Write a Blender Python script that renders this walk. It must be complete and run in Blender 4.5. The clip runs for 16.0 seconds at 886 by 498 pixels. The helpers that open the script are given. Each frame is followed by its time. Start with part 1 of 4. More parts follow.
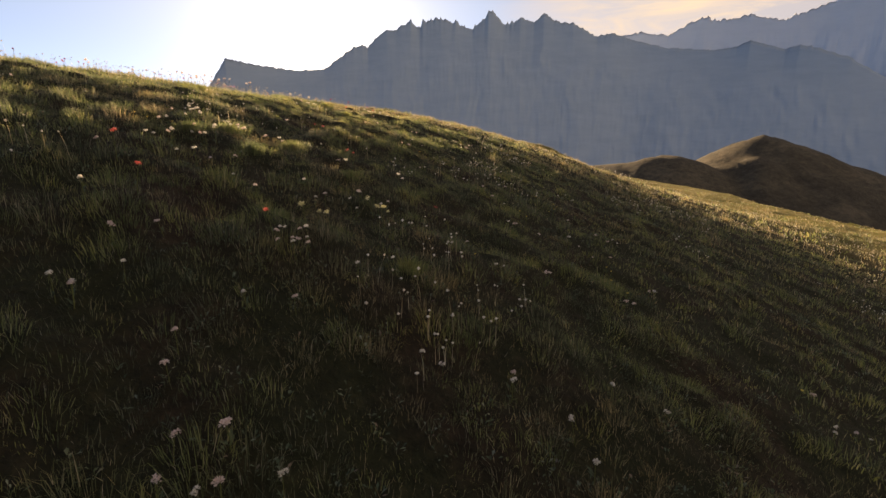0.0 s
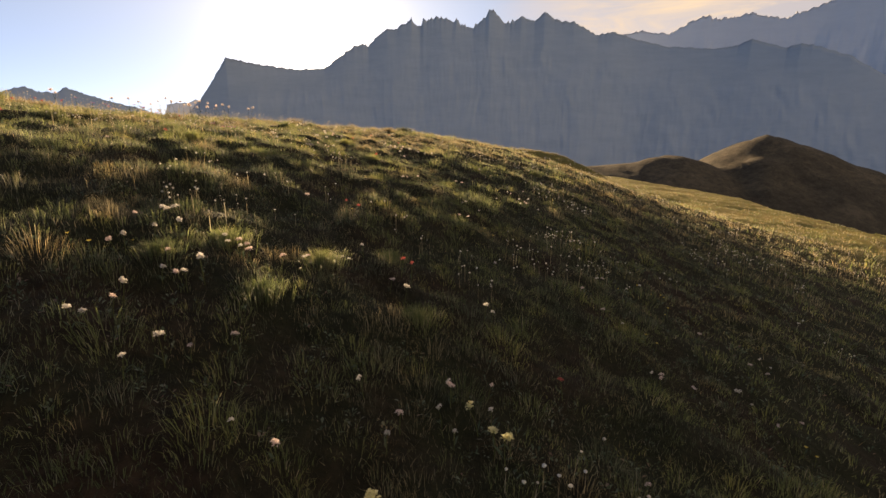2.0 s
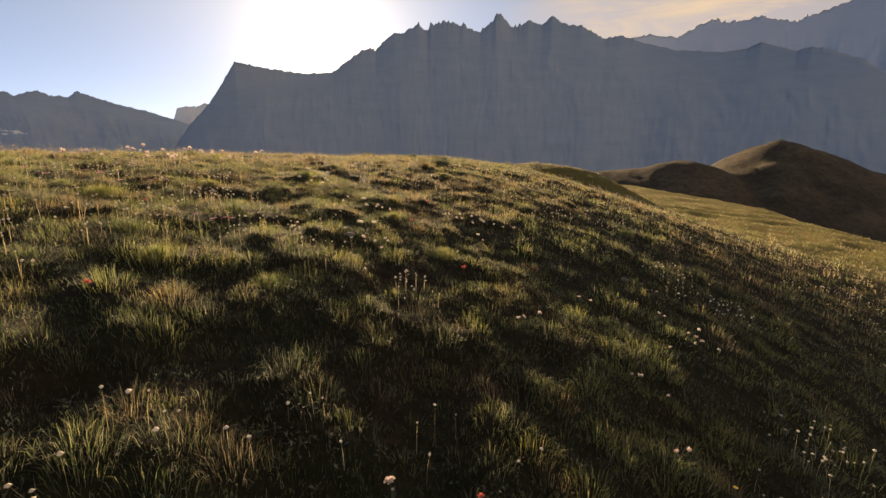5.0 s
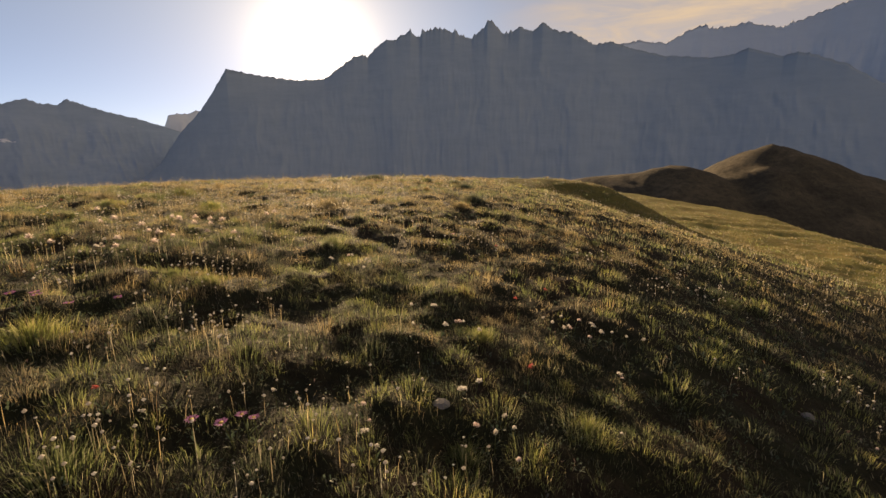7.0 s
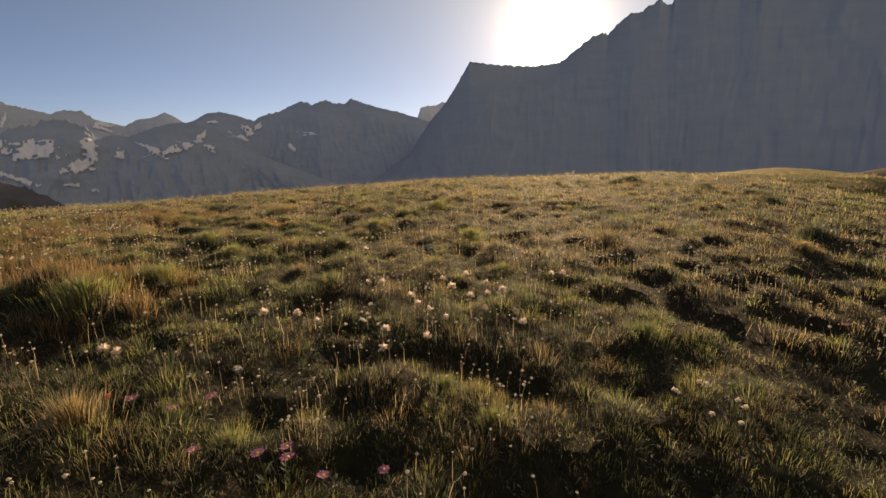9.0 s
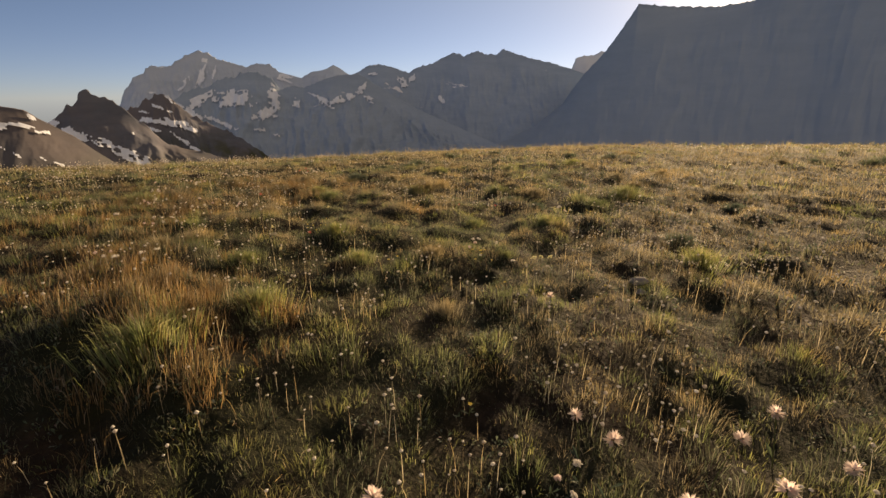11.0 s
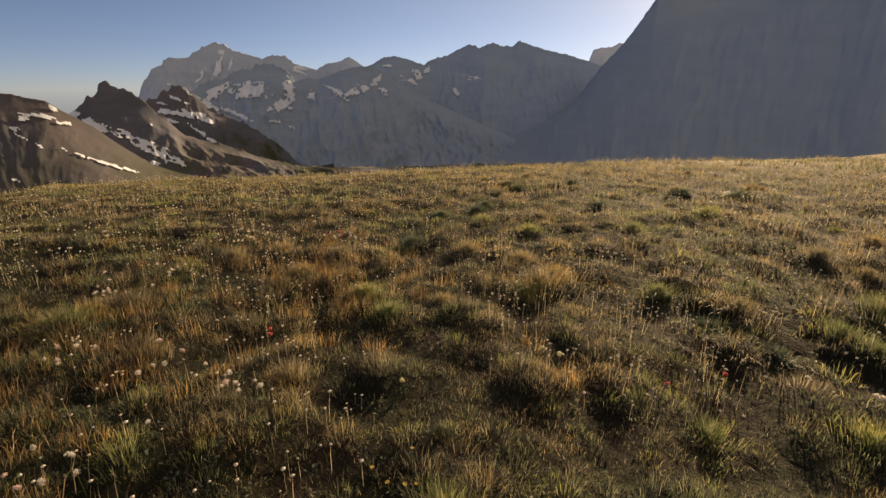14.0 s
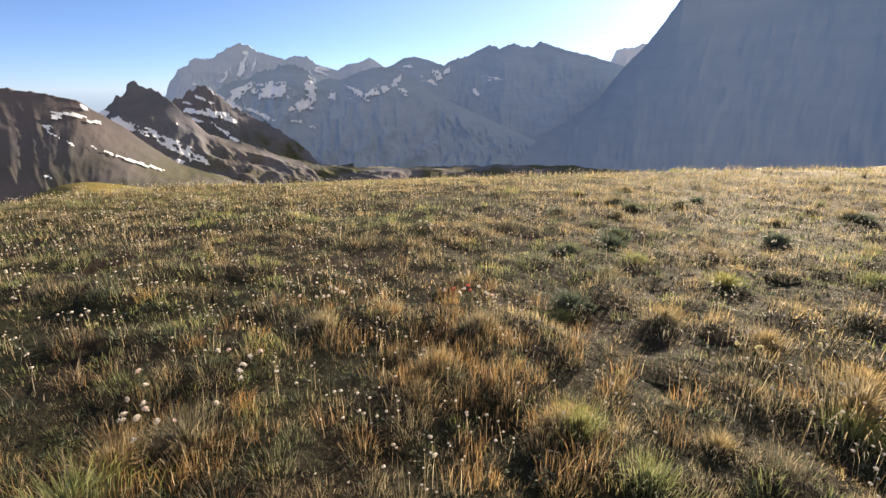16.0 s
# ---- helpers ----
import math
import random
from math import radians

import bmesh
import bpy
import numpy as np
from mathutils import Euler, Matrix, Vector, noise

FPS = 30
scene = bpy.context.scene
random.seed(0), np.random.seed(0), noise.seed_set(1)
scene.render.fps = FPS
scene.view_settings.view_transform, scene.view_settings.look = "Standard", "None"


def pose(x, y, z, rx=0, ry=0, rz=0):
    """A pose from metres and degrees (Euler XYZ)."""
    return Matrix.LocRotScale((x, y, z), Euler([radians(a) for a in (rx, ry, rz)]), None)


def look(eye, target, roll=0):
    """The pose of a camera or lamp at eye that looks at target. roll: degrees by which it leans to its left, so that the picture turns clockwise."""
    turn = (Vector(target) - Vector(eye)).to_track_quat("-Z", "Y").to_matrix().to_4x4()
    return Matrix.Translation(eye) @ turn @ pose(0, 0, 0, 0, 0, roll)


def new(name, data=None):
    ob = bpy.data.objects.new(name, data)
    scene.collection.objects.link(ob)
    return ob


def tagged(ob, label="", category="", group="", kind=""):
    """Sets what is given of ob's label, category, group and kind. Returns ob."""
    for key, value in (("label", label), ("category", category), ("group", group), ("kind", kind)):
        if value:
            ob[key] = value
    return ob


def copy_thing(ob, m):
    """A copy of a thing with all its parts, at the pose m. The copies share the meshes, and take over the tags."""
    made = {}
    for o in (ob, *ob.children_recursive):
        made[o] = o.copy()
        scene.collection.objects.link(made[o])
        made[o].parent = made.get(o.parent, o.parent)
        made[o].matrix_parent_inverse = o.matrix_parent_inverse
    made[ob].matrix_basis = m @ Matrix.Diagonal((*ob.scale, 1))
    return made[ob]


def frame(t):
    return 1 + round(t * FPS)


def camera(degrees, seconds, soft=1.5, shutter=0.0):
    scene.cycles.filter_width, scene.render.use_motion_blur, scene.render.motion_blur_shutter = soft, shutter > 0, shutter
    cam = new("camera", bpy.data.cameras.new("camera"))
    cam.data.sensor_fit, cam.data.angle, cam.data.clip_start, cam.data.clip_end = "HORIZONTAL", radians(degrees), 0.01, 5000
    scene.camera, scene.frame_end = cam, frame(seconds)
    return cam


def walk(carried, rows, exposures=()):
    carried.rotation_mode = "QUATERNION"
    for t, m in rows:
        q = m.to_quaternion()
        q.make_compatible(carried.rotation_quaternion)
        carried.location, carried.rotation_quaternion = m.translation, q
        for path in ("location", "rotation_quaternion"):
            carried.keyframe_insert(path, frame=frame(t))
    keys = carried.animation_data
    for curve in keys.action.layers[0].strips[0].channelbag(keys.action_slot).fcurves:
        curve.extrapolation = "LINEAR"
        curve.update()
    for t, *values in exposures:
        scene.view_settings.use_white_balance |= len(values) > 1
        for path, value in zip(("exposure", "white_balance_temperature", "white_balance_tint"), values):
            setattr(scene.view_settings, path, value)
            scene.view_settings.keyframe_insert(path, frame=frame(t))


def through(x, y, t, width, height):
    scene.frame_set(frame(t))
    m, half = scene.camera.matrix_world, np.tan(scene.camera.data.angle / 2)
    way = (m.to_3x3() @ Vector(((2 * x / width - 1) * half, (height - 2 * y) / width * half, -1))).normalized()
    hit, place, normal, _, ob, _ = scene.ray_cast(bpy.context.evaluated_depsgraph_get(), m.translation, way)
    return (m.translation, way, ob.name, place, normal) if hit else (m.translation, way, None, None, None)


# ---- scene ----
cam = camera(88.3, 16.0, soft=1.5)

# seconds, x, y, z, heading to the left of +y, tilt up, lean
PATH = [
    (0, 0.000, 0.000, 1.500, -0.45, -12.85, 0.38),
    (0.5, -0.172, 0.448, 1.720, -0.41, -13.18, 0.53),
    (1, -0.306, 0.990, 1.879, -0.60, -13.09, 0.55),
    (1.5, -0.445, 1.323, 1.950, -0.56, -13.05, 0.42),
    (2, -0.681, 1.720, 2.193, -0.38, -12.96, 0.33),
    (2.5, -0.730, 2.130, 2.245, -0.09, -12.95, 0.34),
    (3, -0.847, 2.494, 2.416, 0.29, -12.99, 0.30),
    (3.5, -1.078, 2.922, 2.550, 0.46, -13.01, 0.27),
    (4.3, -1.35, 3.58, 2.77, 0.55, -12.8, 0.30),
    (5.2, -1.69, 4.34, 2.99, 0.35, -12.5, 0.42),
    (6, -2.000, 5.020, 3.190, 0.08, -12.20, 0.50),
    (6.5, -2.163, 5.412, 3.336, -0.08, -11.91, 0.23),
    (7, -2.483, 5.907, 3.524, -0.40, -11.88, 0.00),
    (7.5, -2.694, 6.263, 3.530, 0.88, -12.22, 0.26),
    (8, -2.922, 6.749, 3.707, 6.62, -12.29, 0.15),
    (8.5, -3.178, 7.111, 3.704, 15.96, -12.62, -0.70),
    (9, -3.580, 7.416, 3.957, 27.36, -13.41, -1.13),
    (9.5, -3.896, 7.808, 3.931, 37.72, -14.86, -0.96),
    (10.3, -4.45, 8.35, 4.02, 43.6, -17.2, -0.7),
    (11.2, -5.14, 8.87, 4.09, 45.2, -18.9, -0.45),
    (12, -5.846, 9.258, 4.151, 45.49, -19.37, -0.35),
    (12.5, -6.308, 9.416, 4.325, 45.85, -19.37, -0.48),
    (13, -6.783, 9.788, 4.374, 46.01, -19.43, -0.41),
    (13.5, -7.205, 9.998, 4.336, 46.21, -19.43, -0.41),
    (14, -7.800, 10.121, 4.486, 46.68, -19.48, -0.32),
    (14.5, -8.321, 10.328, 4.408, 47.04, -19.41, -0.11),
    (15, -8.857, 10.386, 4.453, 47.62, -19.43, -0.14),
    (15.5, -9.441, 10.307, 4.547, 48.31, -19.51, -0.19),
    (16, -9.988, 10.381, 4.409, 48.96, -19.40, -0.18),
]


def heading(az, el):
    """The way that looks az degrees to the left of +y and el degrees up."""
    a, e = radians(az), radians(el)
    return Vector((-math.sin(a) * math.cos(e), math.cos(a) * math.cos(e), math.sin(e)))


EXPOSURES = [(0, 1.54, 8400, 10), (3.5, 1.3, 8400, 10), (7, 0.97, 8500, 10), (9.5, 0.76, 8400, 10), (12, 0.92, 8300, 10), (15.1, 0.78, 8200, 10), (15.5, 1.08, 7500, 10), (16, 1.7, 6300, 7)]
walk(cam, [(t, look((x, y, z), Vector((x, y, z)) + heading(yaw, tilt), lean)) for t, x, y, z, yaw, tilt, lean in PATH], EXPOSURES)

# ---- light: a low morning sun that clears the notch in the ridge, and a clear sky ----
SUN_AZ, SUN_EL = 14.3, 11.6
SKY_STRENGTH, SUN_STRENGTH = 0.066, 5.0
SKY_TINT = (0.93, 0.94, 0.99, 1.0)
world = bpy.data.worlds.new("world")
scene.world = world
world.use_nodes = True
wn, wl = world.node_tree.nodes, world.node_tree.links
wn.clear()
sky = wn.new("ShaderNodeTexSky")
sky.sky_type = "NISHITA"
sky.sun_disc = False
sky.sun_elevation = radians(SUN_EL)
sky.sun_rotation = radians(-SUN_AZ)
sky.altitude, sky.air_density, sky.dust_density, sky.ozone_density = 2600, 0.7, 0.25, 1.0
# thin veils of cloud, drawn out along the wind
wco = wn.new("ShaderNodeTexCoord")
wsep = wn.new("ShaderNodeSeparateXYZ")
wmap = wn.new("ShaderNodeMapping")
wmap.inputs["Rotation"].default_value = (0, 0, radians(25))
wmap.inputs["Scale"].default_value = (3.0, 7.0, 20)
wnoise = wn.new("ShaderNodeTexNoise")
wnoise.inputs["Scale"].default_value, wnoise.inputs["Detail"].default_value = 1.5, 9
wnoise.inputs["Roughness"].default_value, wnoise.inputs["Distortion"].default_value = 0.62, 0.8
wramp = wn.new("ShaderNodeValToRGB")
wramp.color_ramp.elements[0].position, wramp.color_ramp.elements[1].position = 0.36, 0.68
wside = wn.new("ShaderNodeMapRange")
wside.inputs["From Min"].default_value, wside.inputs["From Max"].default_value = 0.08, 0.30
wmul = wn.new("ShaderNodeMath")
wmul.operation = "MULTIPLY"
wveil = wn.new("ShaderNodeMath")
wveil.operation, wveil.inputs[1].default_value, wveil.inputs[2].default_value = "MULTIPLY_ADD", 0.55, 0.48
wmix = wn.new("ShaderNodeMix")
wmix.data_type = "RGBA"
wmix.inputs["B"].default_value = (5.2, 4.4, 3.8, 1)
wbg = wn.new("ShaderNodeBackground")
wbg.inputs["Strength"].default_value = SKY_STRENGTH
wout = wn.new("ShaderNodeOutputWorld")
wl.new(wco.outputs["Generated"], wmap.inputs["Vector"])
wl.new(wco.outputs["Generated"], wsep.inputs[0])
wl.new(wmap.outputs[0], wnoise.inputs["Vector"])
wl.new(wnoise.outputs[0], wramp.inputs[0])
wl.new(wsep.outputs["X"], wside.inputs["Value"])
wl.new(wramp.outputs[0], wveil.inputs[0])
wl.new(wveil.outputs[0], wmul.inputs[0])
wl.new(wside.outputs[0], wmul.inputs[1])
wl.new(wmul.outputs[0], wmix.inputs["Factor"])
# the bright haze round the sun
wdir = wn.new("ShaderNodeVectorMath")
wdir.operation = "DOT_PRODUCT"
wdir.inputs[1].default_value = heading(SUN_AZ, SUN_EL)
wl.new(wco.outputs["Generated"], wdir.inputs[0])
wpos = wn.new("ShaderNodeMath")
wpos.operation, wpos.inputs[1].default_value = "MAXIMUM", 0.0
wl.new(wdir.outputs["Value"], wpos.inputs[0])
haze = None
for power, amount in ((420.0, 16.0), (110.0, 3.6), (28.0, 1.9), (4.0, 1.4)):
    wpow, wamp = wn.new("ShaderNodeMath"), wn.new("ShaderNodeMath")
    wpow.operation, wpow.inputs[1].default_value = "POWER", power
    wamp.operation, wamp.inputs[1].default_value = "MULTIPLY_ADD", amount
    wl.new(wpos.outputs[0], wpow.inputs[0])
    wl.new(wpow.outputs[0], wamp.inputs[0])
    if haze is None:
        wamp.inputs[2].default_value = 0.0
    else:
        wl.new(haze, wamp.inputs[2])
    haze = wamp.outputs[0]
wtint = wn.new("ShaderNodeMix")
wtint.data_type, wtint.blend_type = "RGBA", "MULTIPLY"
wtint.inputs["Factor"].default_value = 1.0
wtint.inputs["B"].default_value = SKY_TINT
wwarm = wn.new("ShaderNodeVectorMath")
wwarm.operation = "SCALE"
wwarm.inputs[0].default_value = (1.0, 0.86, 0.68)
wsum = wn.new("ShaderNodeVectorMath")
wl.new(sky.outputs[0], wtint.inputs["A"])
wl.new(haze, wwarm.inputs["Scale"])
# the air thickens and dims towards the horizon
wlow = wn.new("ShaderNodeMapRange")
wlow.inputs["From Min"].default_value, wlow.inputs["From Max"].default_value = -0.02, 0.26
wdim = wn.new("ShaderNodeMix")
wdim.data_type = "RGBA"
wdim.inputs["A"].default_value, wdim.inputs["B"].default_value = (0.60, 0.62, 0.87, 1), (0.87, 0.90, 0.97, 1)
wdown = wn.new("ShaderNodeMix")
wdown.data_type, wdown.blend_type = "RGBA", "MULTIPLY"
wdown.inputs["Factor"].default_value = 1.0
wl.new(wsep.outputs["Z"], wlow.inputs["Value"])
wl.new(wlow.outputs[0], wdim.inputs["Factor"])
wl.new(wtint.outputs["Result"], wdown.inputs["A"])
wl.new(wdim.outputs["Result"], wdown.inputs["B"])
wl.new(wdown.outputs["Result"], wsum.inputs[0])
wl.new(wwarm.outputs[0], wsum.inputs[1])
wl.new(wsum.outputs[0], wmix.inputs["A"])
wl.new(wmix.outputs["Result"], wbg.inputs[0])
wl.new(wbg.outputs[0], wout.inputs[0])

sun_data = bpy.data.lights.new("sun", "SUN")
sun_data.energy, sun_data.angle, sun_data.color = SUN_STRENGTH, radians(0.5), (1.0, 0.77, 0.535)
sun = new("sun", sun_data)
sun.matrix_world = look(heading(SUN_AZ, SUN_EL) * 60, (0, 0, 0))


# ---- numbers: smooth noise on arrays, the lie of the land ----
def lattice(ix, iy, seed):
    n = (ix.astype(np.int64) * 374761393 + iy.astype(np.int64) * 668265263 + seed * 974634777) & 0x7FFFFFFF
    n = ((n ^ (n >> 13)) * 1274126177) & 0x7FFFFFFF
    n = n ^ (n >> 16)
    return (n & 0xFFFF) / 32767.5 - 1.0


def soft_noise(x, y, seed=0):
    ix, iy = np.floor(x), np.floor(y)
    fx, fy = x - ix, y - iy
    ux, uy = fx * fx * fx * (fx * (fx * 6 - 15) + 10), fy * fy * fy * (fy * (fy * 6 - 15) + 10)
    a, b = lattice(ix, iy, seed), lattice(ix + 1, iy, seed)
    c, d = lattice(ix, iy + 1, seed), lattice(ix + 1, iy + 1, seed)
    return (a + (b - a) * ux) * (1 - uy) + (c + (d - c) * ux) * uy


def layered(x, y, octaves=4, seed=0, ridged=False):
    total, size, norm = 0.0, 1.0, 0.0
    for k in range(octaves):
        n = soft_noise(x * 2**k + 17.3 * k, y * 2**k - 9.1 * k, seed + k)
        total = total + size * ((1 - 2 * np.abs(n)) if ridged else n)
        norm += size
        size *= 0.5
    return total / norm


# The hill is a sum of broad swells on a net that widens away from the path.
SWELL = [
    -3.9, -4.2, -2.58, -3.4, -4.68, -3.29, -2.82, -4.37, -4.09,
    -3.69, -2.69, -1.57, -1.75, -1.23, -0.13, -0.82, -2.09, -3.56,
    -5.16, -0.52, 0.66, 1.39, -0.02, 1.2, -1.82, -2.65, -5.61,
    -7.88, 2.56, 1.41, 1.5, -0.23, 0.47, -0.85, 2.92, -7.31,
    -5.65, 4.57, -2.4, -0.01, -0.5, 2.34, -4.17, 4.38, -6.32,
    -2.95, 3.11, -2.49, 5.27, -2.59, 4.17, -4.02, 1.62, -2.84,
    -5.6, 2.74, -1.25, -0.17, -2.17, 1.71, 0.69, -0.41, -1.01,
    -8.71, 0.65, 3.25, 0.73, 3.69, 0.47, -1.62, -1.49, -0.37,
    -6.83, -2.82, -3.65, -2.73, -1.12, -3.73, 2.14, 2.02, -7.33,
]
HILL_X, HILL_Y, HILL_SIZE = -4.0, 9.0, 7.0


def step(a, b, v):
    s = np.clip((v - a) / (b - a), 0, 1)
    return s * s * (3 - 2 * s)


def far_hill(x, y, az, dist, top, blunt, falls):
    """A far hill with rounded edges: it falls away along each way given (x, y, steepness)."""
    dx, dy = x - (HILL_X - math.sin(radians(az)) * dist), y - (HILL_Y + math.cos(radians(az)) * dist)
    z = top + 0.0 * dx
    for fx, fy, steep in falls:
        d = dx * fx + dy * fy
        z = z - steep * 0.5 * (d + np.sqrt(d * d + blunt * blunt) - blunt)
    return z


def lie(x, y):
    """Height of the land, without hummocks."""
    x, y = np.asarray(x, float), np.asarray(y, float)
    u, v = np.arcsinh((x - HILL_X) / HILL_SIZE), np.arcsinh((y - HILL_Y) / HILL_SIZE)
    near = np.zeros(np.broadcast(x, y).shape)
    for k, w in enumerate(SWELL):
        cu, cv = -3.2 + 0.8 * (k % 9), -3.2 + 0.8 * (k // 9)
        near = near + w * np.exp(-((u - cu) ** 2 + (v - cv) ** 2) / 1.445)
    # a spur runs down from the crest to the meadow bench
    a, b = (x - 7.3) * 0.863 - (y - 35.0) * 0.506, (x - 7.3) * 0.506 + (y - 35.0) * 0.863
    near = near + 1.75 * np.exp(-(np.where(a > 0, a / 4.3, a / 6.0) ** 2) - np.where(b < 0, (b / 3.8) ** 2, (b / 6.0) ** 2))
    # east of a long edge the bench drops into the side valley
    d = (x - 37.1) * 0.955 - (y - 27.0) * 0.296
    near = near - 0.35 * (d + np.sqrt(d * d + 15.7)) * step(8, 16, x)
    r = np.hypot(x - HILL_X, y - HILL_Y)
    valley = -14 - 70 * step(90, 330, r) - 520 * step(300, 2400, r) + 6 * layered(x / 60, y / 60, 4, 5) * step(100, 250, r)
    ridge = [(-0.95, 0.32, 0.70), (0.6, -0.8, 0.46), (0.6, 0.8, 0.35), (-0.5, -0.87, 0.34)]
    nose = [(-0.95, 0.32, 0.42), (0.75, -0.66, 0.62), (0.6, 0.8, 0.35), (-0.3, -0.95, 0.55)]
    hills = np.maximum(far_hill(x, y, -35.6, 350, 7.2, 11, ridge), far_hill(x, y, -36.7, 312, -5.0, 4, nose))
    knoll = [(-0.87, 0.5, 0.19), (0.85, -0.5, 0.42), (-0.5, -0.87, 0.50), (0.5, 0.87, 0.40)]
    hills = np.maximum(hills, far_hill(x, y, -28.8, 300, -5.0, 9, knoll)) + 2.6 * layered(x / 16, y / 16, 4, 15, True)
    far = np.maximum(valley, hills)
    w = step(88, 135, r)
    return near * (1 - w) + far * w


def hummock(x, y):
    r = np.hypot(x - HILL_X, y - HILL_Y)
    fine = 0.085 * layered(x / 0.34, y / 0.34, 3, 11) + 0.045 * layered(x / 1.9, y / 1.9, 2, 23)
    mound = 0.11 * np.exp(-(((x + 8.1) / 0.9) ** 2) - ((y - 9.25) / 0.45) ** 2) - 0.07 * np.exp(-(((x + 7.1) / 0.6) ** 2) - ((y - 8.75) / 0.35) ** 2)
    terraces = 0.34 * layered((x + 0.5 * y) / 6.0, (y - 0.5 * x) / 1.9, 3, 37) * step(16, 34, r)
    return (fine * (1 - 0.6 * step(25, 60, r)) + mound + terraces) * (1 - step(80, 125, r))


def ground_at(x, y):
    x, y = np.asarray(x, float), np.asarray(y, float)
    return lie(x, y) + hummock(x, y)


# ---- mesh and material helpers ----
def mesh_from(name, verts, faces=None, tris=None, quads=None, smooth=False):
    """A mesh from arrays of corners."""
    me = bpy.data.meshes.new(name)
    loops, sizes = [], []
    for f in (quads, tris):
        if f is not None and len(f):
            loops.append(np.asarray(f, np.int32).ravel())
            sizes.append(np.full(len(f), np.asarray(f).shape[1], np.int32))
    loops, sizes = np.concatenate(loops), np.concatenate(sizes)
    me.vertices.add(len(verts))
    me.vertices.foreach_set("co", np.ascontiguousarray(verts, np.float32).ravel())
    me.loops.add(len(loops))
    me.loops.foreach_set("vertex_index", loops)
    me.polygons.add(len(sizes))
    me.polygons.foreach_set("loop_start", np.concatenate([[0], np.cumsum(sizes)[:-1]]).astype(np.int32))
    me.polygons.foreach_set("loop_total", sizes)
    if smooth:
        me.polygons.foreach_set("use_smooth", np.ones(len(sizes), bool))
    me.update(calc_edges=True)
    me.validate()
    return me


class Nodes:
    """Short names for building a node material."""

    def __init__(self, name):
        self.mat = bpy.data.materials.new(name)
        self.mat.use_nodes = True
        self.tree = self.mat.node_tree
        self.tree.nodes.clear()
        self.out = self.tree.nodes.new("ShaderNodeOutputMaterial")

    def add(self, kind, **values):
        n = self.tree.nodes.new(kind)
        for key, value in values.items():
            n.inputs[key.replace("_", " ")].default_value = value
        return n

    def link(self, a, b):
        self.tree.links.new(a, b)

    def noise(self, scale, detail=4, rough=0.55, vector=None):
        n = self.add("ShaderNodeTexNoise", Scale=scale, Detail=detail, Roughness=rough)
        self.link(vector if vector is not None else self.where(), n.inputs["Vector"])
        return n.outputs[0]

    def where(self):
        return self.add("ShaderNodeNewGeometry").outputs["Position"]

    def ramp(self, value, *stops):
        n = self.add("ShaderNodeValToRGB")
        e = n.color_ramp.elements
        while len(e) < len(stops):
            e.new(0.5)
        for k, (at, color) in enumerate(stops):
            e[k].position = at
            e[k].color = (*color, 1) if len(color) == 3 else color
        self.link(value, n.inputs[0])
        return n.outputs[0]

    def span(self, value, a, b, c=0.0, d=1.0):
        n = self.add("ShaderNodeMapRange")
        for key, v in zip(("From Min", "From Max", "To Min", "To Max"), (a, b, c, d)):
            n.inputs[key].default_value = v
        self.link(value, n.inputs["Value"])
        return n.outputs[0]

    def mix(self, factor, a, b, how="MIX"):
        n = self.add("ShaderNodeMix")
        n.data_type, n.blend_type = "RGBA", how
        for key, v in (("Factor", factor), ("A", a), ("B", b)):
            if isinstance(v, bpy.types.NodeSocket):
                self.link(v, n.inputs[key])
            elif key == "Factor":
                n.inputs[key].default_value = v
            else:
                n.inputs[key].default_value = (*v, 1)
        return n.outputs["Result"]

    def math(self, how, a, b):
        n = self.add("ShaderNodeMath")
        n.operation = how
        for k, v in enumerate((a, b)):
            if isinstance(v, bpy.types.NodeSocket):
                self.link(v, n.inputs[k])
            else:
                n.inputs[k].default_value = v
        return n.outputs[0]

    def bump(self, height, strength, distance):
        n = self.add("ShaderNodeBump", Strength=strength, Distance=distance)
        self.link(height, n.inputs["Height"])
        return n.outputs[0]

    def surface(self, color, rough=0.8, normal=None, gloss=0.3, glow_through=0.0, through_color=None):
        p = self.add("ShaderNodeBsdfPrincipled", Roughness=rough)
        p.inputs["Specular IOR Level"].default_value = gloss
        if isinstance(color, bpy.types.NodeSocket):
            self.link(color, p.inputs["Base Color"])
        else:
            p.inputs["Base Color"].default_value = (*color, 1)
        if normal is not None:
            self.link(normal, p.inputs["Normal"])
        last = p.outputs[0]
        if glow_through:
            t = self.add("ShaderNodeBsdfTranslucent")
            c = through_color if through_color is not None else color
            if isinstance(c, bpy.types.NodeSocket):
                self.link(c, t.inputs["Color"])
            else:
                t.inputs["Color"].default_value = (*c, 1)
            m = self.add("ShaderNodeMixShader")
            m.inputs[0].default_value = glow_through
            self.link(last, m.inputs[1])
            self.link(t.outputs[0], m.inputs[2])
            last = m.outputs[0]
        self.link(last, self.out.inputs["Surface"])
        return self.mat


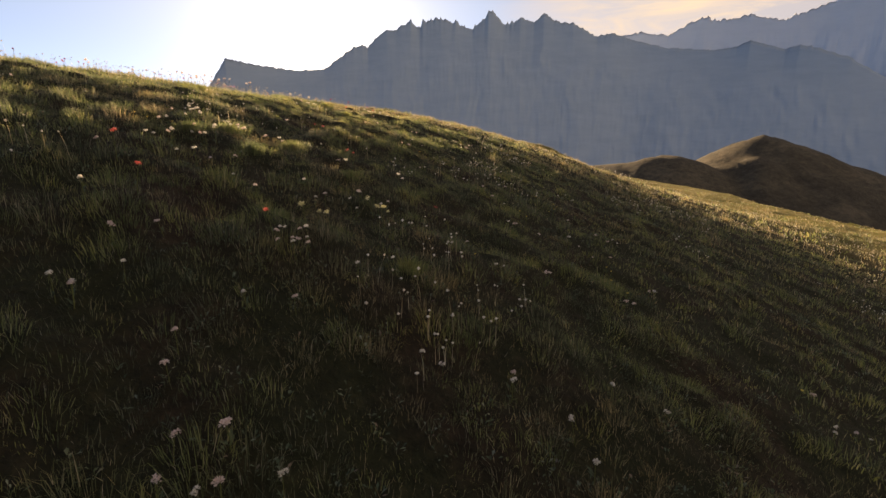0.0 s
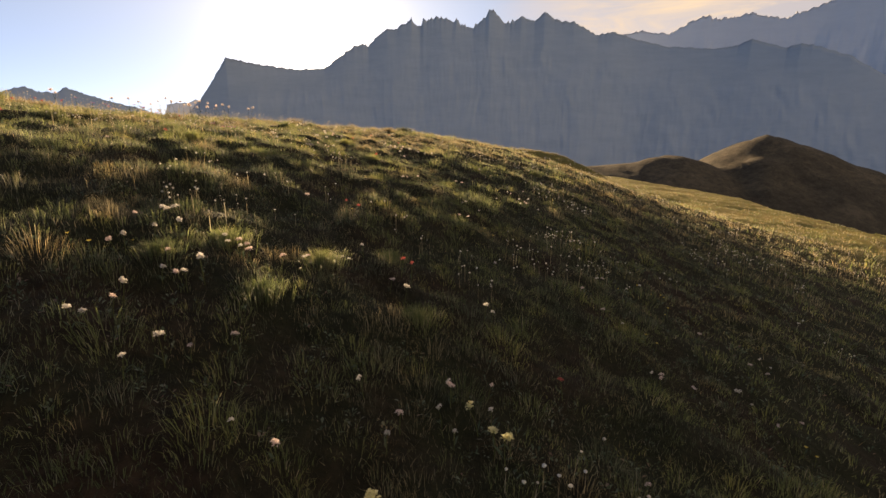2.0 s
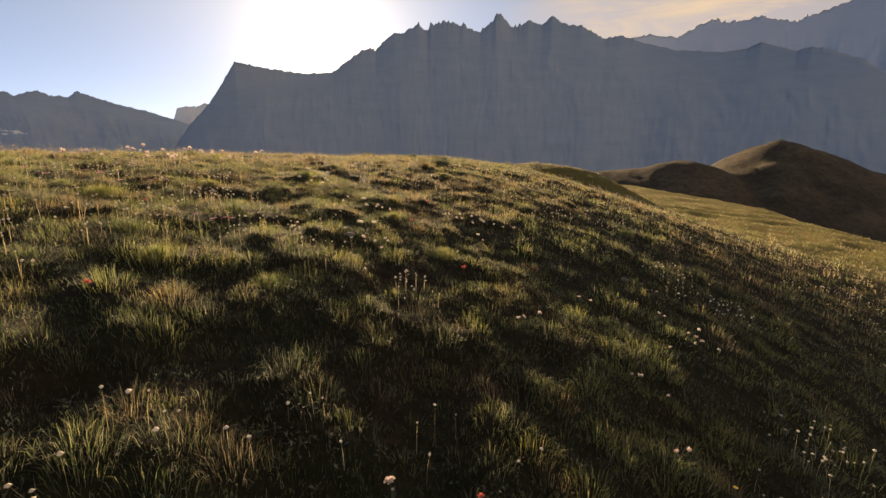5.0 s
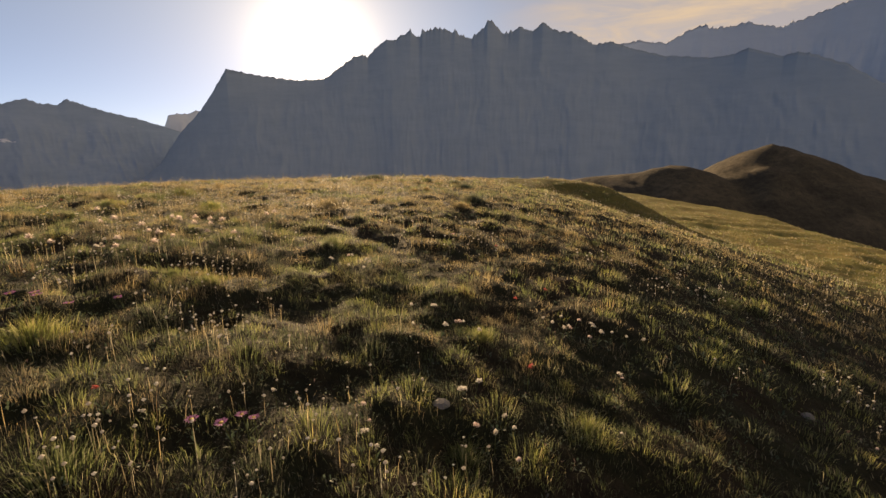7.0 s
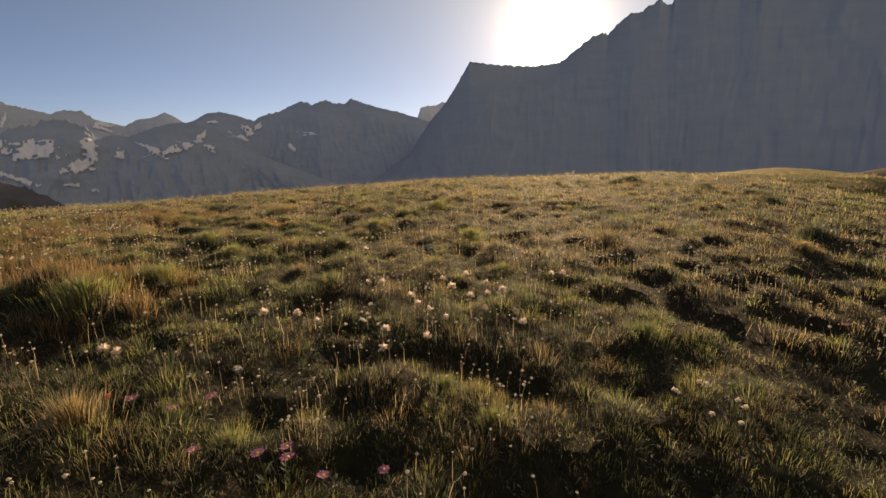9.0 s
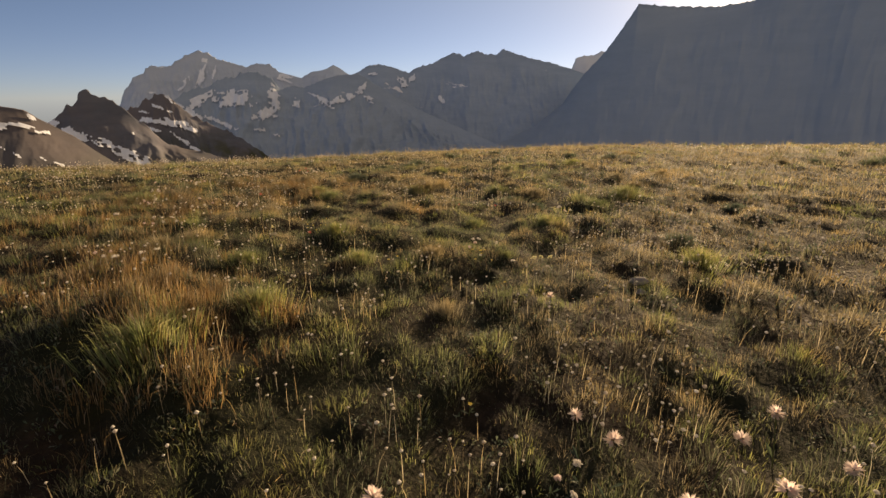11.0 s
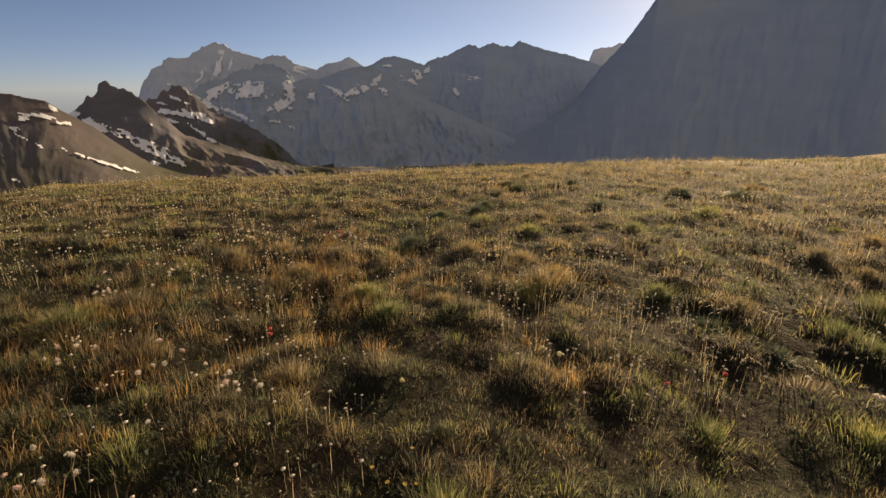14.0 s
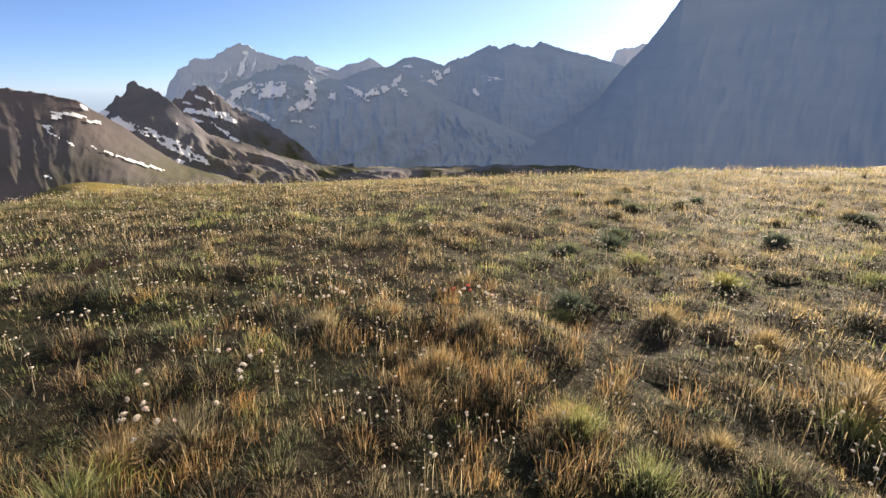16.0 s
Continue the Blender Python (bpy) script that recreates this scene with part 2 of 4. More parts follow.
def leaf_material(name, stops, patch_a, patch_b, through=0.55, rough=0.55, gain=1.85):
    """Blades and leaves: each piece its own tint, patches of drier growth, light through the blade."""
    n = Nodes(name)
    rnd = n.add("ShaderNodeNewGeometry").outputs["Random Per Island"]
    own = n.ramp(rnd, *stops)
    patch = n.span(n.noise(0.55, 3), patch_a, patch_b)
    dry = n.ramp(rnd, (0.0, (0.108, 0.088, 0.052)), (0.45, (0.17, 0.140, 0.084)), (1.0, (0.30, 0.25, 0.17)))
    col = n.mix(patch, own, dry)
    # clump by clump: greyer, yellower or darker than its neighbours
    clump = n.noise(3.4, 2)
    col = n.mix(1.0, col, n.ramp(clump, (0.30, (0.55, 0.60, 0.66)), (0.5, (1.0, 1.0, 1.0)), (0.70, (1.35, 1.20, 0.92))), "MULTIPLY")
    lit = n.mix(1.0, col, (gain * 0.96, gain, gain * 0.95), "MULTIPLY")
    return n.surface(col, rough, gloss=0.25, glow_through=through, through_color=lit)


GRASS = leaf_material("grass_blade", [(0.0, (0.046, 0.058, 0.034)), (0.45, (0.094, 0.106, 0.062)), (0.85, (0.150, 0.148, 0.095)), (1.0, (0.27, 0.235, 0.190))], 0.56, 0.80)
FRESH = leaf_material("fresh_grass_blade", [(0.0, (0.082, 0.100, 0.040)), (0.5, (0.155, 0.174, 0.072)), (0.9, (0.22, 0.217, 0.112)), (1.0, (0.31, 0.27, 0.202))], 0.60, 0.85)
DRY = leaf_material("dry_grass_blade", [(0.0, (0.098, 0.077, 0.050)), (0.5, (0.170, 0.141, 0.090)), (1.0, (0.30, 0.25, 0.178))], 0.4, 0.6)
RUST = leaf_material("rusty_grass_blade", [(0.0, (0.095, 0.060, 0.034)), (0.5, (0.155, 0.102, 0.052)), (0.85, (0.20, 0.142, 0.074)), (1.0, (0.34, 0.27, 0.213))], 0.7, 0.9)
HERB = leaf_material("herb_leaf", [(0.0, (0.045, 0.065, 0.043)), (0.5, (0.090, 0.120, 0.078)), (0.85, (0.16, 0.185, 0.150)), (1.0, (0.19, 0.12, 0.101))], 0.6, 0.8, 0.35, 0.6)
STRAW = leaf_material("straw_stem", [(0.0, (0.32, 0.25, 0.15)), (0.5, (0.48, 0.40, 0.27)), (1.0, (0.62, 0.55, 0.42))], 0.5, 0.8, 0.4, 0.6, 1.2)


def petal_material(name, a, b, through=0.5):
    n = Nodes(name)
    rnd = n.add("ShaderNodeNewGeometry").outputs["Random Per Island"]
    col = n.ramp(rnd, (0.0, a), (1.0, b))
    fleck = n.span(n.noise(900, 2), 0.3, 0.7, 0.85, 1.0)
    col = n.mix(1.0, col, n.ramp(fleck, (0.0, (0, 0, 0)), (1.0, (1, 1, 1))), "MULTIPLY")
    return n.surface(col, 0.65, gloss=0.2, glow_through=through)


SEED_HEAD = petal_material("pale_seed_head", (0.68, 0.62, 0.54), (0.85, 0.82, 0.76), 0.45)
WHITE_PETAL = petal_material("white_petal", (0.74, 0.72, 0.66), (0.82, 0.76, 0.70))
BLUSH_PETAL = petal_material("blush_petal", (0.72, 0.56, 0.52), (0.80, 0.70, 0.66))
PINK_PETAL = petal_material("pink_petal", (0.56, 0.16, 0.47), (0.70, 0.32, 0.60))
RED_PETAL = petal_material("red_petal", (0.55, 0.10, 0.10), (0.68, 0.24, 0.20))
YELLOW_PETAL = petal_material("yellow_petal", (0.75, 0.52, 0.06), (0.80, 0.68, 0.22))
CREAM_PETAL = petal_material("cream_petal", (0.70, 0.66, 0.36), (0.78, 0.74, 0.50))
FLUFF = petal_material("seed_fluff", (0.80, 0.66, 0.61), (0.88, 0.80, 0.75), 0.72)
FLOWER_EYE = petal_material("flower_eye", (0.55, 0.36, 0.05), (0.68, 0.48, 0.10), 0.1)
GREEN_STEM = petal_material("green_stem", (0.08, 0.11, 0.03), (0.16, 0.16, 0.06), 0.3)


def ground_material():
    n = Nodes("meadow_ground")
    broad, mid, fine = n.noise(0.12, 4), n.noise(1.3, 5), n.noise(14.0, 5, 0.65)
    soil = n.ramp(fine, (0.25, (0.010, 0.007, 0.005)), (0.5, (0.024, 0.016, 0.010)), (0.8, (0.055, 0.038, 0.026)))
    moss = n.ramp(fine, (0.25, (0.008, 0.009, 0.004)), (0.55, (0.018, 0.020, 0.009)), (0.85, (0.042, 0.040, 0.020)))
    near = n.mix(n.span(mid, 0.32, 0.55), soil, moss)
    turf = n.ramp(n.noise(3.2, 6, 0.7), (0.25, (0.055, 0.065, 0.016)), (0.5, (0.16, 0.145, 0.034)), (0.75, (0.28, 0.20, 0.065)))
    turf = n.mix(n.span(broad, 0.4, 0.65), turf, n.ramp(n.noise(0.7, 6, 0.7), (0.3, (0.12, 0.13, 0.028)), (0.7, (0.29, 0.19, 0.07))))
    gap = n.add("ShaderNodeVectorMath")
    gap.operation = "DISTANCE"
    gap.inputs[1].default_value = (HILL_X, HILL_Y, 2.0)
    n.link(n.where(), gap.inputs[0])
    far = gap.outputs["Value"]
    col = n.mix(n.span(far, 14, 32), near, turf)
    steep = n.add("ShaderNodeSeparateXYZ")
    n.link(n.add("ShaderNodeNewGeometry").outputs["Normal"], steep.inputs[0])
    heath = n.ramp(n.noise(0.03, 8, 0.7), (0.3, (0.036, 0.032, 0.026)), (0.52, (0.070, 0.060, 0.044)), (0.72, (0.14, 0.115, 0.08)))
    heath = n.mix(1.0, heath, n.ramp(n.noise(0.35, 6, 0.75), (0.3, (0.55, 0.55, 0.55)), (0.7, (1.35, 1.3, 1.2))), "MULTIPLY")
    col = n.mix(n.span(far, 110, 190), col, heath)
    hgt = n.math("ADD", n.noise(9.0, 6, 0.7), n.math("MULTIPLY", n.noise(0.9, 5, 0.65), 2.0))
    crags = n.math("MULTIPLY", n.noise(0.14, 7, 0.65), n.span(far, 110, 190, 0.0, 9.0))
    hgt = n.math("ADD", hgt, crags)
    return n.surface(col, 0.9, n.bump(hgt, 0.9, 0.10), 0.15)


GROUND = ground_material()


def rock_material(name, dark, light, snow, snow_from, grass=0.0, red=0.0, drifts=(210, 330, 95)):
    """Mountain rock in beds and gullies, with snow left in the hollows and turf on the lower slopes."""
    n = Nodes(name)
    pos = n.where()
    bed = n.add("ShaderNodeMapping")
    bed.inputs["Scale"].default_value = (0.004, 0.004, 0.016)
    bed.inputs["Rotation"].default_value = (0.35, 0.25, 0)
    n.link(pos, bed.inputs["Vector"])
    beds = n.noise(1.0, 9, 0.68, bed.outputs[0])
    blotch = n.noise(0.0035, 7, 0.6)
    col = n.ramp(beds, (0.28, dark), (0.72, light))
    if red:
        col = n.mix(n.span(blotch, 0.42, 0.62, 0, red), col, (0.23, 0.165, 0.14))
    sep = n.add("ShaderNodeSeparateXYZ")
    n.link(pos, sep.inputs[0])
    nrm = n.add("ShaderNodeSeparateXYZ")
    n.link(n.add("ShaderNodeNewGeometry").outputs["Normal"], nrm.inputs[0])
    if grass:
        turf = n.ramp(n.noise(0.02, 6, 0.7), (0.3, (0.050, 0.056, 0.034)), (0.7, (0.105, 0.105, 0.06)))
        low = n.math("MULTIPLY", n.span(sep.outputs["Z"], grass + 60, grass - 60), n.span(n.noise(0.006, 6, 0.65), 0.42, 0.55))
        col = n.mix(low, col, turf)
    if snow:
        # long drifts that lie aslant in the gullies
        lay = n.add("ShaderNodeMapping")
        lay.vector_type = "TEXTURE"
        lay.inputs["Scale"].default_value = drifts
        lay.inputs["Rotation"].default_value = (radians(-30), 0, 0)
        n.link(pos, lay.inputs["Vector"])
        field = n.noise(1.0, 7, 0.62, lay.outputs[0])
        drift = n.math("ADD", field, n.span(nrm.outputs["Z"], 0.2, 0.9, -0.03, 0.03))
        cover = n.math("MULTIPLY", n.span(drift, snow, snow + 0.025), n.span(sep.outputs["Z"], snow_from, snow_from + 90))
        col = n.mix(cover, col, (0.78, 0.79, 0.82))
    return n.surface(col, 0.9, n.bump(beds, 0.5, 6.0), 0.1)


# ---- the large structure: the land ----
def build_ground():
    radii = [0.0]
    while radii[-1] < 4900:
        radii.append(radii[-1] + max(0.12, (0.0195 if radii[-1] < 500 else 0.06) * radii[-1]))
    r = np.array(radii[1:])
    n = 400
    a = np.arange(n) * 2 * np.pi / n
    R, T = np.meshgrid(r, a, indexing="ij")
    x, y = HILL_X + R * np.sin(T), HILL_Y + R * np.cos(T)
    z = ground_at(x, y)
    verts = np.concatenate([[[HILL_X, HILL_Y, float(ground_at(HILL_X, HILL_Y))]], np.stack([x, y, z], -1).reshape(-1, 3)])
    i, j = np.meshgrid(np.arange(len(r) - 1), np.arange(n), indexing="ij")
    i, j = i.ravel(), j.ravel()
    k = (j + 1) % n
    quads = np.stack([1 + i * n + j, 1 + i * n + k, 1 + (i + 1) * n + k, 1 + (i + 1) * n + j], -1)[:, ::-1]
    j = np.arange(n)
    tris = np.stack([np.zeros(n, int), 1 + (j + 1) % n, 1 + j], -1)
    me = mesh_from("ground", verts, tris=tris, quads=quads, smooth=True)
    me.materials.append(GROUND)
    return tagged(new("ground", me), "rolling alpine meadow hill of dry and green turf", "ground", kind="structure")


build_ground()


def spires(run, gap, seed):
    """A row of pointed teeth of uneven height and width along a crest, 0 to 1."""
    cell, out = np.floor(run / gap), 0.0 * run
    for k in (-1, 0, 1):
        at = (cell + k + 0.5 + 0.35 * lattice(cell + k, 0 * cell, seed)) * gap
        tall = (0.5 + 0.5 * lattice(cell + k, 0 * cell + 1, seed)) ** 1.3
        half = gap * (0.42 + 0.2 * lattice(cell + k, 0 * cell + 2, seed))
        out = np.maximum(out, tall * np.clip(1 - np.abs(run - at) / half, 0, 1))
    return out


# Old snow, with the blue of the haze mixed into its white.
SNOW = Nodes("hazed_old_snow")
SNOW = SNOW.surface(SNOW.ramp(SNOW.noise(0.03, 6, 0.65), (0.3, (0.68, 0.73, 0.82)), (0.7, (0.83, 0.87, 0.93))), 0.7, SNOW.bump(SNOW.noise(0.05, 5), 0.5, 4.0), 0.2)


def lay_snow(mountain, grid, az, el, patches, seed):
    """Old snow left in hollows: ragged sheets that lie on the rock. Each: bearing, height, half length, half width, slant."""
    rows, columns = az.shape
    lifted = grid.copy()
    toward = Vector((HILL_X, HILL_Y, 60.0))
    lifted += (np.array(toward) - lifted) * 0.0035
    for k, (a, e, length, width, slant) in enumerate(patches):
        c, s = math.cos(radians(slant)), math.sin(radians(slant))
        u, w = -(az - a) * c + (el - e) * s, (az - a) * s + (el - e) * c
        ragged = 0.6 * layered(u / 0.6 + 7 * k, w / 0.2, 4, seed + k) + 0.35 * layered(u / 0.4, w / 0.16 + 3 * k, 3, seed + 50 + k)
        inside = (u / (1.25 * length)) ** 2 + (w / (1.2 * max(width, 0.13))) ** 2 + 2.1 * ragged < 0.9
        full = inside[:-1, :-1] & inside[1:, :-1] & inside[:-1, 1:] & inside[1:, 1:]
        i, j = np.nonzero(full)
        if len(i) < 2:
            continue
        quads = np.stack([i * columns + j, (i + 1) * columns + j, (i + 1) * columns + j + 1, i * columns + j + 1], -1)
        used, flat = np.unique(quads, return_inverse=True)
        me = mesh_from("snow_patch", lifted.reshape(-1, 3)[used], quads=flat.reshape(-1, 4), smooth=True)
        me.materials.append(SNOW)
        ob = new("snow_patch", me)
        ob.parent = mountain


def build_mountain(name, label, crest, dist, foot, depth, jag, gully, material, seed, columns=420, rows=70, fang=0.0, snow=(), focus=None):
    """A range: a crest that runs through summits given by bearing and height, with gullied flanks on both sides."""
    order = sorted(crest)
    az0, az1 = order[0][0], order[-1][0]
    az = np.linspace(az0, az1, columns)
    if focus:
        a, b = focus
        az = np.concatenate([np.linspace(az0, a, columns // 8, endpoint=False), np.linspace(a, b, columns * 5 // 8, endpoint=False), np.linspace(b, az1, columns // 4)])
        columns = len(az)
    el = np.interp(az, [c[0] for c in order], [c[1] for c in order])
    run = np.radians(az) * dist
    far = dist * (1 + 0.02 * layered(run / 900, run * 0, 3, seed))
    top = 3.5 + far * np.tan(np.radians(el))
    sharp = 0.22 + 0.78 * np.exp(-(((az - fang) / 13) ** 2))
    teeth = sharp * jag * (1.0 * spires(run, 52, seed + 3) + 0.75 * spires(run, 25, seed + 4) - 0.55)
    v = np.concatenate([-np.linspace(1, 0.12, 8), np.linspace(0, 1, rows) ** 1.25])
    V, AZ = np.meshgrid(v, az, indexing="ij")
    down = np.abs(V)
    RUN, FAR = np.broadcast_to(run, V.shape), np.broadcast_to(far, V.shape)
    reach = columns // 18
    broad = np.convolve(np.pad(top, reach, mode="edge"), np.ones(2 * reach + 1) / (2 * reach + 1), mode="valid")
    TOP = broad + (top - broad) * np.exp(-down * 16) + teeth * np.exp(-down * 75)
    D = FAR * (1 - depth * V)
    Z = TOP + (foot - TOP) * (0.6 * down + 0.4 * np.power(down, 0.7))
    # spurs and gullies run aslant down the flank
    fall = depth * dist * V
    drift = 0.9 * layered(RUN / 520, fall / 420, 3, seed + 5)
    spur = layered((RUN + 0.35 * fall) / 330 + drift, fall / 520 + drift, 5, seed + 7, True)
    cross = layered((RUN - 0.5 * fall) / 190 - drift, fall / 210 + 0.6 * drift, 5, seed + 8)
    rough = layered(RUN / 60 + 2 * drift, fall / 70 + drift, 5, seed + 9, True)
    hold = step(0, 0.22, down)
    Z = Z + hold * gully * (0.5 * spur + 0.45 * cross + 0.22 * rough - 0.25)
    D = D - hold * gully * (0.6 * spur + 0.5 * cross + 0.26 * rough)
    A = np.radians(AZ)
    grid = np.stack([HILL_X - np.sin(A) * D, HILL_Y + np.cos(A) * D, Z], -1)
    i, j = np.meshgrid(np.arange(len(v) - 1), np.arange(columns - 1), indexing="ij")
    i, j = i.ravel(), j.ravel()
    quads = np.stack([i * columns + j, i * columns + j + 1, (i + 1) * columns + j + 1, (i + 1) * columns + j], -1)[:, ::-1]
    me = mesh_from(name, grid.reshape(-1, 3), quads=quads, smooth=True)
    me.materials.append(material)
    ob = tagged(new(name, me), label, "mountain", kind="structure")
    if snow:
        lay_snow(ob, grid[8:], AZ[8:], np.degrees(np.arctan2(Z[8:] - 3.5, D[8:])), snow, seed)
    return ob


# Distance haze is painted into these four rocks: bluer and paler than bare stone.
HAZED_ROCK = rock_material("hazed_grey_rock", (0.325, 0.390, 0.458), (0.385, 0.448, 0.512), 0, 0)
# The farthest rock is palest: the thickest haze, put into its colour.
HAZED_FAR_ROCK = rock_material("hazed_far_rock", (0.57, 0.60, 0.66), (0.65, 0.67, 0.72), 0, 0)
HAZED_HIGH_ROCK = rock_material("hazed_high_rock", (0.385, 0.455, 0.56), (0.475, 0.54, 0.64), 0, 0)
HAZED_SNOW_ROCK = rock_material("hazed_rock_with_snow", (0.275, 0.355, 0.465), (0.35, 0.43, 0.54), 0.66, -150)
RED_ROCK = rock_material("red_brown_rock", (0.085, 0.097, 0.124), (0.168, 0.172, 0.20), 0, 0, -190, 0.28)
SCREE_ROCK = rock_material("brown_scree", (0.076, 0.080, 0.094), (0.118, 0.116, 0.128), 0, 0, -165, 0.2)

MAIN_WEST = [(52, -10.5), (44, -8), (38, -5.6), (34, -3.6), (31, -1.2), (28.8, 2.1), (26.6, 4.5), (24.8, 7.2), (23.8, 8.9), (21.5, 8.5), (18.6, 8.2), (16.2, 8.1), (13.4, 8.4)]
MAIN_SPIRES = [(10.1, 10.8), (9, 11.2), (8.4, 10.9), (7.4, 12), (6.2, 12.9), (5.2, 12.8), (3.4, 13.8), (2.4, 13.1), (2, 13.7), (-0.1, 14.2), (-1.3, 13.6), (-1.7, 13.8), (-2.7, 13.3), (-3.8, 13.1), (-4.6, 13.8), (-5.2, 14.1), (-5.6, 15), (-6.3, 14.6), (-7.3, 13.6), (-8, 13.4), (-8.9, 13.9), (-9.3, 14.2), (-9.9, 13.7), (-10.8, 13.6), (-11.9, 14.4), (-13.1, 13.6), (-14.3, 13.2), (-15.2, 13.2), (-16.9, 12.2), (-17.8, 11.7), (-19.3, 12)]
MAIN_EAST = [(-21.7, 11.1), (-25.1, 10.1), (-29.4, 9.6), (-31.3, 9.7), (-32.5, 10.2), (-35.5, 9.1), (-36.5, 9.4), (-38.1, 8.9), (-40.3, 7.9), (-43.1, 5.9), (-50, 4.5), (-60, 4), (-75, 2)]
MAIN = MAIN_WEST + MAIN_SPIRES + MAIN_EAST
RIGHT = [(-14, 9), (-18.1, 11.5), (-22.2, 11.8), (-25.0, 11.4), (-28.0, 12.8), (-29.3, 12.3), (-32.4, 12.5), (-34.8, 11.7), (-38.4, 12.7), (-41.9, 13.9), (-48, 15), (-56, 12), (-70, 7)]
SPIRE = [(32, 0), (30.2, 2.6), (29.7, 3.9), (28.8, 4.1), (27.9, 4.1), (27.1, 4.5), (25, 4)]
LEFT = [(24, 0.5), (27, 1.6), (29.8, 2.6), (32, 3.3), (35.2, 4.1), (38, 5.0), (38.6, 4.4), (40.1, 4.5), (40.8, 4.9), (41.6, 4.6), (42.5, 4.3), (42.8, 4.6), (43.9, 4.6), (44.8, 4.2), (46.2, 3.5), (48, 3.1), (48.9, 2.5), (50.7, 3.2), (52.3, 3.5), (53.6, 3.3), (54.6, 2.7), (57, 1.6), (62, 0.2), (68, -2)]
GLACIER_PEAK = [(52, 1), (55.8, 2.4), (56.5, 2.9), (57.4, 3.4), (58.4, 2.9), (60, 2.6), (61, 2.0), (63.3, 2.6), (64.3, 3.4), (65.9, 3.4), (66.7, 3.1), (69.5, 3.9), (70.2, 4.4), (71.2, 4.6), (72.4, 4.1), (73.9, 3.1), (75.7, 3.0), (76.1, 2.8), (76.4, 2.3), (77.3, 2.0), (77.8, 1.2), (78.4, 0.5), (78.8, -0.5), (80, -2), (84, -4)]
MIDDLE = [(30, -9), (40, -5), (48, -1.5), (52, 0.8), (54.6, 2.5), (57.2, 2.3), (59.1, 1.7), (60.8, 1.0), (62.1, 1.3), (63.5, 0.8), (64.3, 2.0), (65.4, 2.5), (66.3, 2.7), (67.2, 2.5), (68, 2.1), (69.8, 1.8), (70.7, 1.1), (71.8, 1.0), (73.2, 0.5), (75.7, -1.5), (80, -4)]
SHOULDER = [(60, -11), (64, -8.4), (66.2, -5.9), (68.9, -3.8), (71, -2.6), (72.3, -2.1), (73.5, -0.9), (74.4, 0.1), (75, 0.6), (75.4, 0.5), (76.4, 0.0), (77.4, -0.7), (78.5, -1.0), (80.6, -2.1), (84, -5)]
CRAG = [(24, -12), (36, -11), (44, -10), (50, -9.4), (58, -9.1), (64, -8.6), (68.2, -7.3), (72, -5.6), (75.4, -4.6), (76.7, -3.1), (77.3, -2.4), (78.2, -1.6), (78.9, -0.7), (79.5, -0.1), (80, 0.4), (80.4, 0.2), (81, 0.6), (81.2, 1.1), (81.6, 1.0), (82, 0.6), (82.2, 0.0), (82.7, -0.5), (83, -0.3), (83.4, -1.0), (84.1, -1.6), (85, -2.0), (88, -4), (94, -6)]
SCREE = [(72, -11), (75.4, -9.0), (78.8, -7.5), (81.3, -5.3), (83.2, -3.3), (85, -1.9), (85.4, -1.6), (85.9, -1.1), (86.7, -0.7), (87.8, -0.5), (88.5, -0.2), (91.4, 0.2), (96.8, 1.3), (108, 4), (125, 6), (150, 4), (175, 3)]

MIDDLE_SNOW = [(68.4, -0.2, 1.62, 0.88, 4), (71.7, -0.3, 1.31, 0.47, 33), (72.5, -1.8, 1.76, 0.36, -41), (69.9, -2.7, 1.64, 0.31, -29), (64.3, -0.4, 0.54, 1.52, -1), (65.7, -1.9, 1.13, 0.52, 28), (66.0, -3.5, 0.67, 0.25, -1), (64.4, -4.2, 0.74, 0.19, -2), (59.0, -0.5, 1.45, 0.39, -41), (56.4, -0.2, 1.97, 0.37, 18), (54.3, 0.9, 0.78, 0.31, 47), (53.6, -0.3, 0.7, 0.32, -30), (61.9, -0.7, 0.38, 0.55, 0)]
LEFT_SNOW = [(49.6, 1.5, 0.76, 0.45, -49), (48.4, 1.9, 0.7, 0.26, 47), (45.0, -0.6, 0.59, 0.32, -44), (53.2, 2.4, 0.9, 0.18, -5)]
GLACIER_SNOW = [(71.2, 2.1, 1.29, 0.31, 63), (73.0, 1.3, 0.83, 0.2, 46), (70.7, 3.7, 0.29, 0.2, 30), (73.5, 3.6, 1.35, 0.14, 28), (69.9, 2.6, 0.7, 0.14, 67), (62.8, 2.0, 0.83, 0.42, -10), (76.0, 0.5, 0.3, 0.14, 0)]
SHOULDER_SNOW = [(75.5, -1.0, 1.07, 0.17, -24), (75.2, -2.4, 1.94, 0.35, -9), (73.3, -3.1, 0.94, 0.24, -22), (73.8, -4.5, 1.68, 0.24, -44), (77.0, -1.4, 0.39, 0.17, -13), (74.5, -0.2, 0.7, 0.17, -59), (76.5, -3.1, 0.99, 0.18, -16)]
CRAG_SNOW = [(83.4, -2.9, 1.92, 0.38, -37), (78.9, -5.6, 3.18, 0.53, -36), (79.6, -7.2, 1.46, 0.4, -10), (81.9, -1.7, 0.26, 0.14, 38), (78.3, -3.4, 0.24, 0.17, -62), (82.1, -2.7, 0.2, 0.18, -2)]
